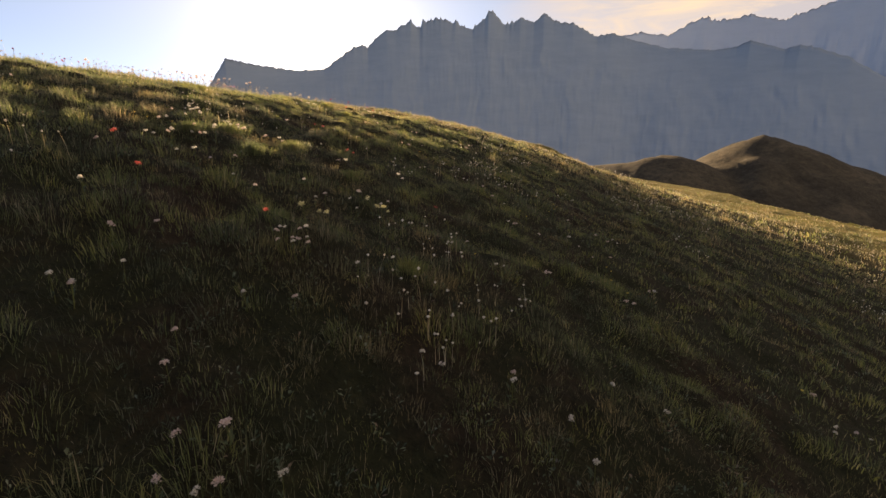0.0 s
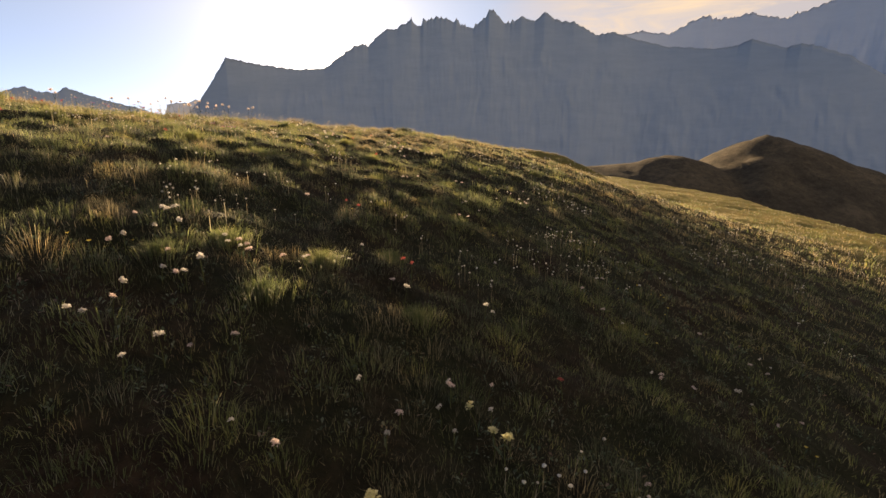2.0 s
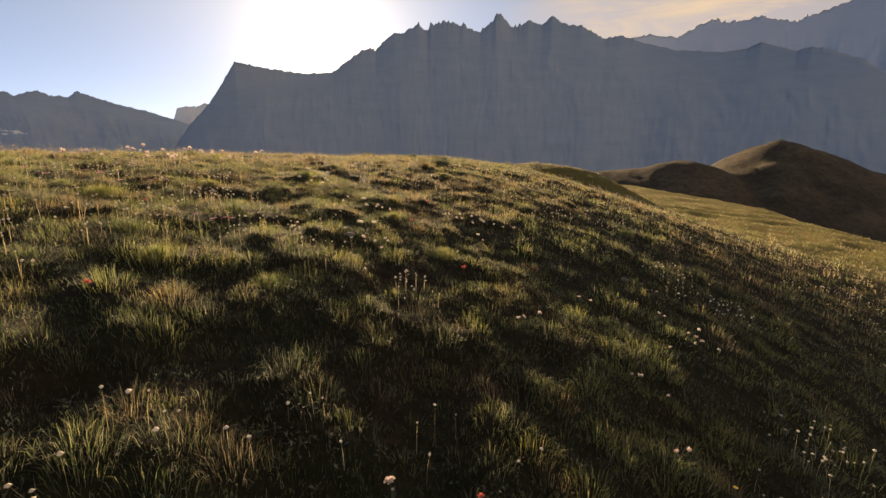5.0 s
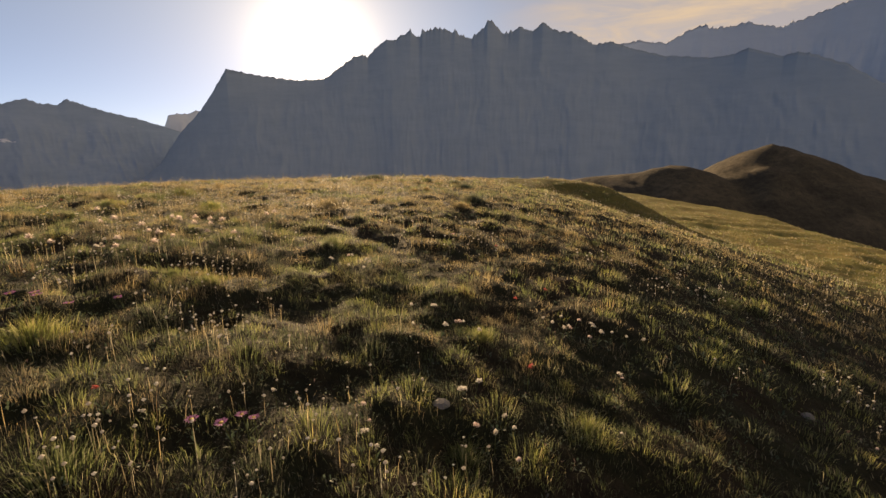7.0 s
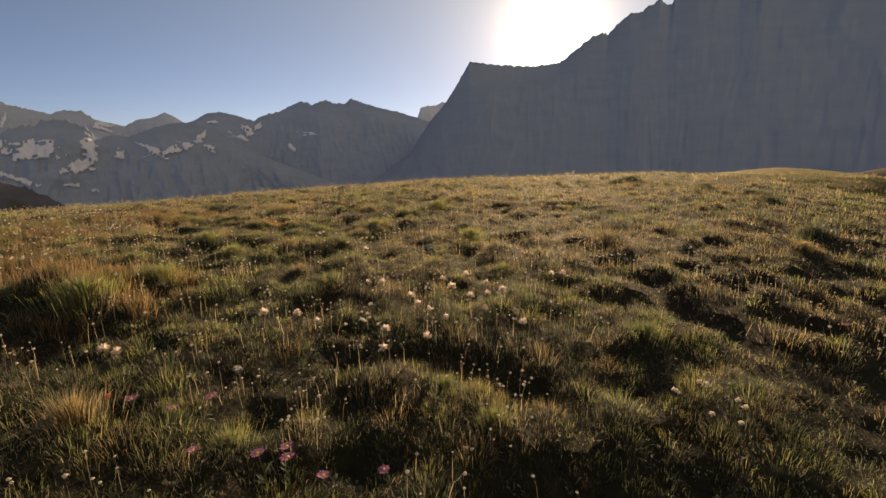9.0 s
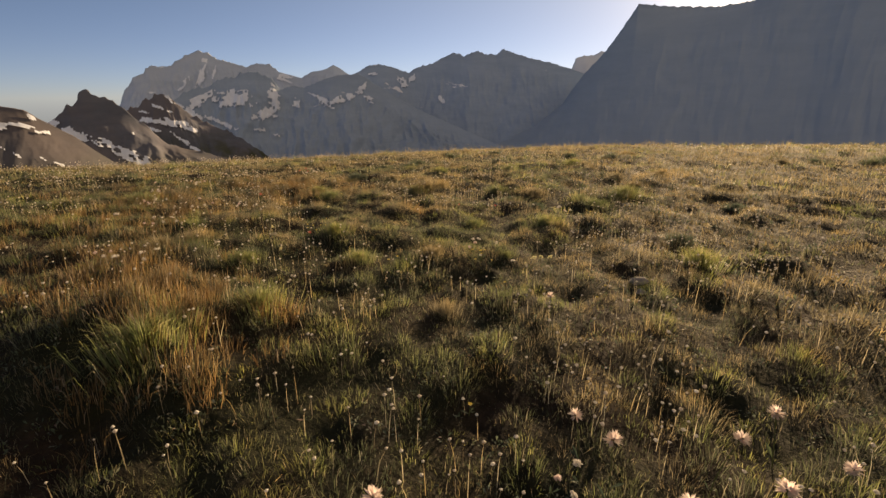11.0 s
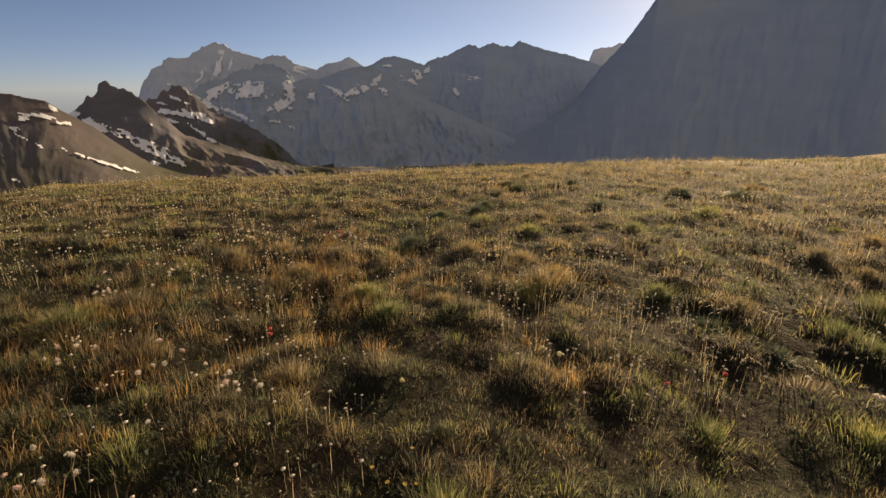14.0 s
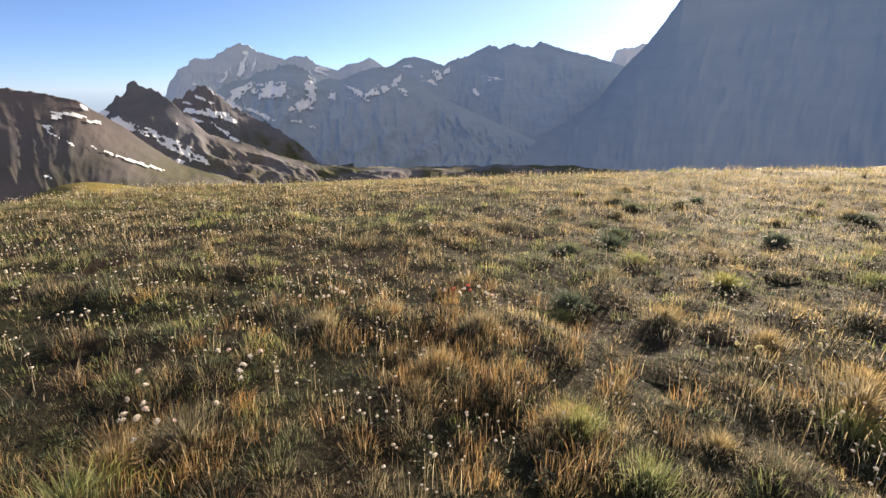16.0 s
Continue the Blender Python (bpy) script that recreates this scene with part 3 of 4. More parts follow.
SCREE_SNOW = [(87.0, -2.2, 1.28, 0.2, -13), (88.1, -2.3, 0.33, 0.3, -31), (85.1, -3.0, 0.6, 0.21, -16), (88.2, -4.3, 1.44, 0.13, -41), (83.2, -6.7, 2.82, 0.17, -27), (85.8, -1.6, 0.39, 0.15, -41), (89.9, -7.7, 0.52, 0.15, -32), (88.8, -3.3, 0.36, 0.2, -38)]

build_mountain("mountain_ridge_main", "jagged dark grey rock ridge, hazy against the sun", MAIN, 3700, -700, 0.42, 34, 15, HAZED_ROCK, 40, 1150, 50, fang=-2.0)
build_mountain("mountain_range_far", "distant mountain range, coloured pale blue-grey for haze", RIGHT, 4650, -430, 0.16, 26, 40, HAZED_FAR_ROCK, 60, 500, 50, fang=-32.0)
build_mountain("mountain_far_spire", "far rock tower seen in the pass, coloured pale for haze", SPIRE, 4800, -140, 0.12, 12, 30, HAZED_FAR_ROCK, 70, 80, 30, fang=28.0)
build_mountain("mountain_range_left", "grey rock range with snow patches in its gullies", LEFT, 4200, -620, 0.15, 12, 36, HAZED_SNOW_ROCK, 80, 440, 70, fang=42.0, snow=LEFT_SNOW)
build_mountain("mountain_glacier_peak", "high grey peak with hanging snow fields", GLACIER_PEAK, 4600, -270, 0.10, 12, 50, HAZED_HIGH_ROCK, 90, 420, 62, fang=72.0, snow=GLACIER_SNOW)
build_mountain("mountain_middle_ridge", "dark rock ridge banded with snow patches", MIDDLE, 3600, -560, 0.13, 16, 70, HAZED_SNOW_ROCK, 100, 500, 84, fang=66.0, snow=MIDDLE_SNOW)
build_mountain("mountain_shoulder", "red-brown rock shoulder streaked with snow", SHOULDER, 2500, -420, 0.14, 20, 38, RED_ROCK, 105, 320, 80, fang=75.0, snow=SHOULDER_SNOW)
build_mountain("mountain_crag", "red-brown rocky crag with snow gullies", CRAG, 1650, -300, 0.17, 12, 36, RED_ROCK, 110, 480, 80, fang=80.0, snow=CRAG_SNOW)
build_mountain("mountain_scree_slope", "brown scree slope with turf and snow strips", SCREE, 1350, -240, 0.20, 5, 9, SCREE_ROCK, 120, 420, 75, fang=95.0, snow=SCREE_SNOW, focus=(76, 96))


# ---- the meadow: turf, herbs and stalks that nobody could count ----
rng = np.random.default_rng(7)
TRAIL = [(0, 0), (-1.1, 2.9), (-2.5, 5.9), (-3.9, 7.8), (-5.8, 9.3), (-7.8, 10.1), (-10, 10.4)]


def from_trail(x, y):
    best = np.full(np.shape(x), 1e9)
    for (ax, ay), (bx, by) in zip(TRAIL, TRAIL[1:]):
        dx, dy = bx - ax, by - ay
        t = np.clip(((x - ax) * dx + (y - ay) * dy) / (dx * dx + dy * dy), 0, 1)
        best = np.minimum(best, np.hypot(x - ax - t * dx, y - ay - t * dy))
    return best


def strew(per_square, inner, outer):
    """Random places between two distances from the trail, on the side of the hill that the trail looks over."""
    x0, x1, y0, y1 = -10 - outer, outer + 4, -1.0, 11 + outer
    n = int(per_square * (x1 - x0) * (y1 - y0))
    x, y = rng.uniform(x0, x1, n), rng.uniform(y0, y1, n)
    d = from_trail(x, y)
    keep = (d >= inner) & (d < outer) & (x < y + 1.5) & ((y > -x - 1.5) | ((y > 7.5) & (x < -3))) & (y > -0.3 * x - 1.2)
    return x[keep], y[keep]


def strew_even(per_square, inner, outer):
    """Like strew, but no two places fall together: a net with each knot shifted at random."""
    gap = per_square**-0.5
    gx, gy = np.meshgrid(np.arange(-10 - outer, outer + 4, gap), np.arange(-1.0, 11 + outer, gap * 0.87) * 1.0, indexing="ij")
    gx = gx + gap * 0.5 * (np.arange(gx.shape[1]) % 2)
    x = (gx + gap * rng.uniform(-0.38, 0.38, gx.shape)).ravel()
    y = (gy + gap * rng.uniform(-0.38, 0.38, gx.shape)).ravel()
    d = from_trail(x, y)
    keep = (d >= inner) & (d < outer) & (x < y + 1.5) & ((y > -x - 1.5) | ((y > 7.5) & (x < -3))) & (y > -0.3 * x - 1.2)
    return x[keep], y[keep]


def lay_blades(name, x, y, z, height, width, toward, lean, material, label, curl=0.35):
    """Many blades in one mesh: each two faces long, bent over towards its tip."""
    n = len(x)
    face = rng.uniform(0, 2 * np.pi, n)
    sx, sy = np.cos(face) * width / 2, np.sin(face) * width / 2
    lx, ly = np.cos(toward) * lean * height, np.sin(toward) * lean * height
    mid = rng.uniform(0.45, 0.65, n)
    v = np.empty((n, 5, 3))
    v[:, 0] = np.stack([x - sx, y - sy, z - 0.02], -1)
    v[:, 1] = np.stack([x + sx, y + sy, z - 0.02], -1)
    mx, my, mz = x + lx * curl, y + ly * curl, z + height * mid
    v[:, 2] = np.stack([mx + sx * 0.8, my + sy * 0.8, mz], -1)
    v[:, 3] = np.stack([mx - sx * 0.8, my - sy * 0.8, mz], -1)
    v[:, 4] = np.stack([x + lx, y + ly, z + height * np.clip(1 - 0.35 * lean * lean, 0.35, 1)], -1)
    base = np.arange(n)[:, None] * 5
    me = mesh_from(name, v.reshape(-1, 3), quads=base + [0, 1, 2, 3], tris=base + [3, 2, 4])
    me.materials.append(material)
    return tagged(new(name, me), label, "grass", kind="stuff")


def dryness(x, y):
    """How far a spot has turned to brown autumn growth: more towards the top of the hill."""
    return layered(x / 1.6, y / 1.6, 3, 31) * 0.6 + 0.07 * np.clip((-x - 3.5) / 4.0, -1.0, 1.0) + 0.26 * np.clip((y - 7.0) / 4.0, 0.0, 1.0) + 0.16 * np.clip((y - 11.0) / 7.0, 0.0, 1.0) - 0.14


def turf(inner, outer, tufts, blades, tall, wide, spread, name, label):
    tx, ty = strew_even(tufts, inner, outer)
    # tufts are tall on the hummocks and thin out in the hollows
    lush = layered(tx / 0.34, ty / 0.34, 3, 11) + 0.16 * layered(tx / 2.2, ty / 2.2, 2, 51)
    keep = lush > -0.72 + 0.10 * rng.standard_normal(len(tx))
    tx, ty, lush = tx[keep], ty[keep], lush[keep]
    size = np.clip((0.95 + 1.0 * lush) * np.exp(0.45 * rng.standard_normal(len(tx))), 0.32, 2.4)
    kind = np.where(dryness(tx, ty) + 0.24 * rng.standard_normal(len(tx)) > 0.20, 2, np.where(rng.uniform(0, 1, len(tx)) < np.where(ty < 10.0, 0.60, 0.50), 1, 0))
    for which, (mat, first, word) in enumerate(((GRASS, "", "dull green "), (FRESH, "fresh_", "bright yellow-green "), (DRY, "dry_", "brown dry "))):
        cx, cy, cs = tx[kind == which], ty[kind == which], size[kind == which]
        count = np.maximum(5, (blades * cs * (1.2 if which == 2 else 1.0)).astype(int))
        k = np.repeat(np.arange(len(cx)), count)
        m = len(k)
        ang = rng.uniform(0, 2 * np.pi, m)
        out = np.sqrt(rng.uniform(0, 1, m))  # a low dome: shorter and bent outwards at its rim
        rad = out * spread * (0.6 + 0.4 * cs[k])
        x, y = cx[k] + np.cos(ang) * rad, cy[k] + np.sin(ang) * rad
        h = tall * (0.45 + 0.55 * cs[k]) * rng.uniform(0.55, 1.12, m) * (1 - 0.42 * out**2)
        w = wide * rng.uniform(0.6, 1.3, m) * (0.75 if which == 2 else 1.0)
        lean = np.clip(0.14 + 1.05 * out**1.3 + 0.28 * rng.standard_normal(m), 0.03, 1.4)
        toward = ang + 0.5 * rng.standard_normal(m)
        lay_blades(first + name, x, y, ground_at(x, y), h, w, toward, lean, mat, word + label)


turf(0.0, 3.0, 30, 62, 0.066, 0.0022, 0.074, "meadow_grass", "short meadow grass in low tufts beside the path")
turf(3.0, 7.0, 17, 36, 0.070, 0.0046, 0.100, "meadow_grass", "meadow grass in low tufts on the slope")
turf(7.0, 15.0, 8.0, 19, 0.088, 0.0085, 0.145, "meadow_grass", "meadow grass in tufts towards the crest")
turf(15.0, 34.0, 2.6, 10, 0.13, 0.023, 0.22, "meadow_grass", "meadow grass on the far part of the hill")
turf(34.0, 80.0, 0.6, 8, 0.13, 0.05, 0.5, "meadow_grass", "meadow grass on the bench below the hill")


def rusty_patch(cx, cy, sx, sy, clumps):
    """Longer red-brown grass on a low mound, all leaning one way with the slope."""
    px, py = cx + sx * rng.standard_normal(clumps), cy + sy * rng.standard_normal(clumps)
    k = np.repeat(np.arange(clumps), 46)
    m = len(k)
    ang, rad = rng.uniform(0, 6.283, m), 0.085 * np.sqrt(rng.uniform(0, 1, m))
    x, y = px[k] + np.cos(ang) * rad, py[k] + np.sin(ang) * rad
    toward = np.where(rng.uniform(0, 1, m) < 0.55, 2.2 + 0.7 * rng.standard_normal(m), ang)
    h = 0.125 * rng.uniform(0.5, 1.2, m) * (0.75 + 0.35 * rng.uniform(0, 1, clumps))[k]
    lay_blades("rusty_grass", x, y, ground_at(x, y), h, 0.0033 * rng.uniform(0.7, 1.3, m), toward, np.clip(0.45 + 0.25 * rng.standard_normal(m), 0.05, 1.2), RUST, "longer red-brown meadow grass on a low mound")


rusty_patch(-8.2, 9.25, 0.75, 0.28, 90)
rusty_patch(-10.0, 9.4, 0.8, 0.4, 60)
rusty_patch(-11.9, 10.2, 0.8, 0.45, 80)
rusty_patch(-12.0, 12.2, 1.0, 0.5, 80)


def back_slope():
    """Thinner growth on the side of the hill that lies behind."""
    n = 13000
    x, y = rng.uniform(-24, 12, n), rng.uniform(-12, 12, n)
    keep = (from_trail(x, y) < 14) & ~((x < y + 1.5) & ((y > -x - 1.5) | ((y > 7.5) & (x < -3))) & (y > -0.3 * x - 1.2))
    k = np.repeat(np.flatnonzero(keep), 9)
    m = len(k)
    ang, rad = rng.uniform(0, 6.283, m), np.abs(rng.standard_normal(m)) * 0.12
    bx, by = x[k] + np.cos(ang) * rad, y[k] + np.sin(ang) * rad
    lay_blades("meadow_grass", bx, by, ground_at(bx, by), 0.10 * rng.uniform(0.5, 1.2, m), 0.019 * np.ones(m), ang, rng.uniform(0.1, 0.8, m), GRASS, "dull green meadow grass on the back of the hill")


back_slope()


def underlayer(inner, outer, per_square, tall, wide):
    """Short fine growth that closes the gaps: one face a blade."""
    x, y = strew(per_square, inner, outer)
    n = len(x)
    keep = layered(x / 0.34, y / 0.34, 3, 11) + 0.3 * layered(x / 0.2, y / 0.2, 2, 57) > np.where(y < 6.0, -0.75, -0.36) + 0.15 * rng.standard_normal(n)
    x, y = x[keep], y[keep]
    n = len(x)
    z, f, a = ground_at(x, y), rng.uniform(0, 6.283, n), rng.uniform(0, 6.283, n)
    h, lean = tall * rng.uniform(0.3, 1.2, n), rng.uniform(0.1, 1.0, n)
    sx, sy = np.cos(f) * wide / 2, np.sin(f) * wide / 2
    v = np.stack([np.stack([x - sx, y - sy, z - 0.01], -1), np.stack([x + sx, y + sy, z - 0.01], -1), np.stack([x + np.cos(a) * lean * h, y + np.sin(a) * lean * h, z + h], -1)], 1)
    dry = dryness(x, y) + 0.3 * rng.standard_normal(n) > 0.2
    for flag, mat, label in ((False, GRASS, "short green undergrowth between the tufts"), (True, DRY, "short brown undergrowth between the tufts")):
        w = v[dry == flag]
        me = mesh_from("undergrowth", w.reshape(-1, 3), tris=np.arange(len(w) * 3).reshape(-1, 3))
        me.materials.append(mat)
        tagged(new("undergrowth", me), label, "grass", kind="stuff")


underlayer(0.0, 3.0, 1900, 0.042, 0.0028)
underlayer(3.0, 7.0, 330, 0.048, 0.0065)
underlayer(7.0, 14.0, 150, 0.075, 0.013)


def lay_leaves(name, x, y, z, length, width, toward, tilt, material, label):
    """Small pointed leaves, folded along the middle."""
    n = len(x)
    dx, dy = np.cos(toward), np.sin(toward)
    up, out = np.sin(tilt) * length, np.cos(tilt) * length
    v = np.empty((n, 4, 3))
    v[:, 0] = np.stack([x, y, z], -1)
    hx, hy, hz = x + dx * out * 0.55, y + dy * out * 0.55, z + up * 0.62
    v[:, 1] = np.stack([hx - dy * width / 2, hy + dx * width / 2, hz + width * 0.25], -1)
    v[:, 2] = np.stack([x + dx * out, y + dy * out, z + up], -1)
    v[:, 3] = np.stack([hx + dy * width / 2, hy - dx * width / 2, hz + width * 0.25], -1)
    base = np.arange(n)[:, None] * 4
    me = mesh_from(name, v.reshape(-1, 3), tris=np.concatenate([base + [0, 2, 1], base + [0, 3, 2]]))
    me.materials.append(material)
    return tagged(new(name, me), label, "herbs", kind="stuff")


def herbs(inner, outer, plants, leaves, long):
    px, py = strew(plants, inner, outer)
    keep = layered(px / 0.7, py / 0.7, 3, 71) > -0.15
    px, py = px[keep], py[keep]
    k = np.repeat(np.arange(len(px)), leaves)
    m = len(k)
    ang, rad = rng.uniform(0, 2 * np.pi, m), rng.uniform(0.0, 0.035, m)
    x, y = px[k] + np.cos(ang) * rad, py[k] + np.sin(ang) * rad
    size = long * rng.uniform(0.5, 1.4, m)
    lay_leaves("ground_herbs", x, y, ground_at(x, y) + rng.uniform(0, 0.035, m), size, size * rng.uniform(0.3, 0.6, m), ang, rng.uniform(0.0, 1.0, m), HERB, "low dark green leafy herbs between the grass tufts")


herbs(0.0, 3.2, 55, 9, 0.019)
herbs(3.2, 7.0, 30, 7, 0.032)


def stalks(inner, outer, groups, per_group, tall, name, label, heads, head_size, wide):
    """Thin upright stalks with a small head each."""
    gx, gy = strew(groups, inner, outer)
    keep = layered(gx / 1.3, gy / 1.3, 2, 91) > np.where(gx < -4, -0.3, np.where(gy < 7.0, 0.36, 0.08))
    gx, gy = gx[keep], gy[keep]
    k = np.repeat(np.arange(len(gx)), per_group)
    k = k[rng.uniform(0, 1, len(k)) < 0.7]
    m = len(k)
    x, y = gx[k] + 0.11 * rng.standard_normal(m), gy[k] + 0.11 * rng.standard_normal(m)
    z = ground_at(x, y)
    h = tall * rng.uniform(0.55, 1.2, m) * np.where(x < -4, 1.15, 1.0)
    toward, lean = rng.uniform(0, 2 * np.pi, m), np.abs(0.16 * rng.standard_normal(m))
    lay_blades(name + "_stalks", x, y, z, h, wide * np.ones(m), toward, lean, STRAW, label, 0.4)
    tip = np.stack([x + np.cos(toward) * lean * h, y + np.sin(toward) * lean * h, z + h * np.clip(1 - 0.35 * lean * lean, 0.35, 1)], -1)
    s = head_size * rng.uniform(0.6, 1.3, m)[:, None, None]
    shape = np.array([[0, 0, -0.9], [1, 0, 0], [0.3, 0.95, 0.1], [-0.8, 0.6, 0], [-0.8, -0.6, 0.1], [0.3, -0.95, 0], [0, 0, 0.9]])
    turn = rng.uniform(0, 6.28, m)
    c, sn = np.cos(turn)[:, None], np.sin(turn)[:, None]
    pts = np.stack([shape[:, 0] * c - shape[:, 1] * sn, shape[:, 0] * sn + shape[:, 1] * c, np.broadcast_to(shape[:, 2], (m, 7))], -1) * s * rng.uniform(0.8, 1.2, (m, 7, 1))
    tris = np.array([[0, 1 + (i + 1) % 5, 1 + i] for i in range(5)] + [[6, 1 + i, 1 + (i + 1) % 5] for i in range(5)])
    me = mesh_from(name + "_heads", (pts + tip[:, None]).reshape(-1, 3), tris=(np.arange(m)[:, None, None] * 7 + tris).reshape(-1, 3))
    me.materials.append(heads)
    tagged(new(name + "_heads", me), label, "flower heads", kind="stuff")


stalks(0.0, 4.0, 8.0, 8, 0.15, "straw", "pale dry flower stalks with small seed heads", SEED_HEAD, 0.0088, 0.0028)
stalks(4.0, 11.0, 3.4, 8, 0.13, "straw", "pale dry flower stalks with small seed heads", SEED_HEAD, 0.0115, 0.0038)
stalks(11.0, 22.0, 1.7, 6, 0.18, "straw", "pale dry flower stalks on the crest", SEED_HEAD, 0.014, 0.008)
stalks(0.0, 9.0, 0.7, 4, 0.10, "white_speck", "tiny white flowers low in the grass", WHITE_PETAL, 0.0085, 0.0030)
stalks(4.0, 9.0, 0.9, 7, 0.08, "cream_speck", "tiny cream-yellow flowers low in the grass", CREAM_PETAL, 0.0095, 0.0035)
stalks(9.0, 24.0, 0.9, 7, 0.11, "cream_speck", "tiny cream-yellow flowers towards the crest", CREAM_PETAL, 0.016, 0.006)


# ---- single flowers, tussocks and stones ----
def part(name, bm, material, parent, label=""):
    me = bpy.data.meshes.new(name)
    bm.to_mesh(me)
    bm.free()
    me.materials.append(material)
    ob = new(name, me)
    ob.parent = parent
    return tagged(ob, label) if label else ob


def tube(bm, points, radii, sides=5):
    rings = []
    for p, r in zip(points, radii):
        rings.append([bm.verts.new((p[0] + r * math.cos(6.283 * k / sides), p[1] + r * math.sin(6.283 * k / sides), p[2])) for k in range(sides)])
    for a, b in zip(rings, rings[1:]):
        for k in range(sides):
            bm.faces.new((a[k], a[(k + 1) % sides], b[(k + 1) % sides], b[k]))
    bm.faces.new(rings[-1])


def petal(bm, base, out, up, length, width, cup=0.2):
    """A pointed petal with a fold, from base along the way out."""
    o = Vector(out).normalized()
    side = o.cross(Vector(up)).normalized()
    lift = side.cross(o).normalized()
    b = Vector(base)
    v = [bm.verts.new(q) for q in (b, b + o * length * 0.6 - side * width / 2 + lift * cup * width, b + o * length, b + o * length * 0.6 + side * width / 2 + lift * cup * width)]
    bm.faces.new((v[0], v[2], v[1]))
    bm.faces.new((v[0], v[3], v[2]))


def stem_and_leaves(thing, tall, bend, rnd, leaves=3):
    bm = bmesh.new()
    pts = [(bend * (t * t), bend * 0.4 * t * t, tall * t) for t in (-0.1, 0.3, 0.65, 1.0)]
    tube(bm, pts, (0.0022, 0.0020, 0.0017, 0.0014))
    part("stem", bm, GREEN_STEM, thing)
    for _ in range(leaves):
        bm = bmesh.new()
        a, t = rnd.uniform(0, 6.28), rnd.uniform(0.02, 0.4)
        petal(bm, (bend * t * t, bend * 0.4 * t * t, tall * t), (math.cos(a), math.sin(a), 0.7), (0, 0, 1), rnd.uniform(0.03, 0.06), rnd.uniform(0.008, 0.014))
        part("leaf", bm, HERB, thing)
    return Vector(pts[-1])


def make_flower(kind, seed):
    rnd = random.Random(seed)
    thing = new(kind, None)
    tall, bend = {"white_flower": (0.13, 0.03), "aster": (0.13, 0.02), "seed_head": (0.23, 0.04), "cream_flower": (0.12, 0.03), "red_flower": (0.14, 0.04), "yellow_flower": (0.08, 0.01)}[kind]
    tall, bend = tall * rnd.uniform(0.85, 1.15), bend * rnd.uniform(-1, 1)
    tip = stem_and_leaves(thing, tall, bend, rnd, 2 if kind == "seed_head" else 3)
    bm = bmesh.new()
    if kind == "aster":
        for k in range(18):
            a = 6.283 * k / 18 + rnd.uniform(-0.08, 0.08)
            petal(bm, tip + Vector((math.cos(a), math.sin(a), 0)) * 0.006, (math.cos(a), math.sin(a), rnd.uniform(0.05, 0.3)), (0, 0, 1), rnd.uniform(0.017, 0.022), 0.0055)
        part("petals", bm, PINK_PETAL, thing)
        bm = bmesh.new()
        bmesh.ops.create_icosphere(bm, subdivisions=1, radius=0.008, matrix=Matrix.Translation(tip) @ Matrix.Diagonal((1, 1, 0.55, 1)))
        part("centre", bm, FLOWER_EYE, thing, "yellow flower centre")
    elif kind == "seed_head":
        for k in range(80):
            z = rnd.uniform(-0.25, 1)
            a, q = rnd.uniform(0, 6.283), math.sqrt(1 - z * z)
            petal(bm, tip, (q * math.cos(a), q * math.sin(a), z), (0.3, 0.2, 0.9), rnd.uniform(0.024, 0.032), 0.0050, 0.1)
        part("fluff", bm, FLUFF, thing, "feathery pinkish seed tuft")
        bm = bmesh.new()
        bmesh.ops.create_icosphere(bm, subdivisions=1, radius=0.0055, matrix=Matrix.Translation(tip))
        part("core", bm, GREEN_STEM, thing)
    elif kind == "yellow_flower":
        for k in range(5):
            a = 6.283 * k / 5
            petal(bm, tip, (math.cos(a), math.sin(a), 0.35), (0, 0, 1), 0.012, 0.011)
        part("petals", bm, YELLOW_PETAL, thing)
        bm = bmesh.new()
        bmesh.ops.create_icosphere(bm, subdivisions=1, radius=0.0035, matrix=Matrix.Translation(tip))
        part("centre", bm, FLOWER_EYE, thing)
    else:
        petals = {"white_flower": rnd.choice((WHITE_PETAL, WHITE_PETAL, BLUSH_PETAL)), "cream_flower": CREAM_PETAL, "red_flower": RED_PETAL}[kind]
        for n in range(3):
            off = Vector((rnd.uniform(-1, 1), rnd.uniform(-1, 1), rnd.uniform(-0.6, 0.6))) * (0.013 if n else 0)
            size = rnd.uniform(0.010, 0.014) * (0.8 if kind == "red_flower" else 1.0)
            bm = bmesh.new()
            for k in range(26):
                z = rnd.uniform(-0.35, 1)
                a, q = rnd.uniform(0, 6.283), math.sqrt(1 - z * z)
                petal(bm, tip + off + Vector((q * math.cos(a), q * math.sin(a), z)) * size * 0.35, (q * math.cos(a), q * math.sin(a), z + 0.2), (0.2, 0.3, 0.9), size * rnd.uniform(0.8, 1.2), size * 0.55)
            part("floret_head", bm, petals, thing)
    return thing


FLOWERS = {
    "aster": ("pink aster with a yellow centre in the grass", "flower", "pink asters"),
    "seed_head": ("feathery pinkish seed head on a thin stalk", "flower", "feathery seed heads"),
    "white_flower": ("white fluffy flower head on a short stem", "flower", "white flowers on the slope"),
    "cream_flower": ("creamy yellow flower head in the turf", "flower", "cream flowers"),
    "red_flower": ("small red flower head among the grass", "flower", "red flowers"),
    "yellow_flower": ("small yellow five-petalled flower in the turf", "flower", "yellow flowers"),
}


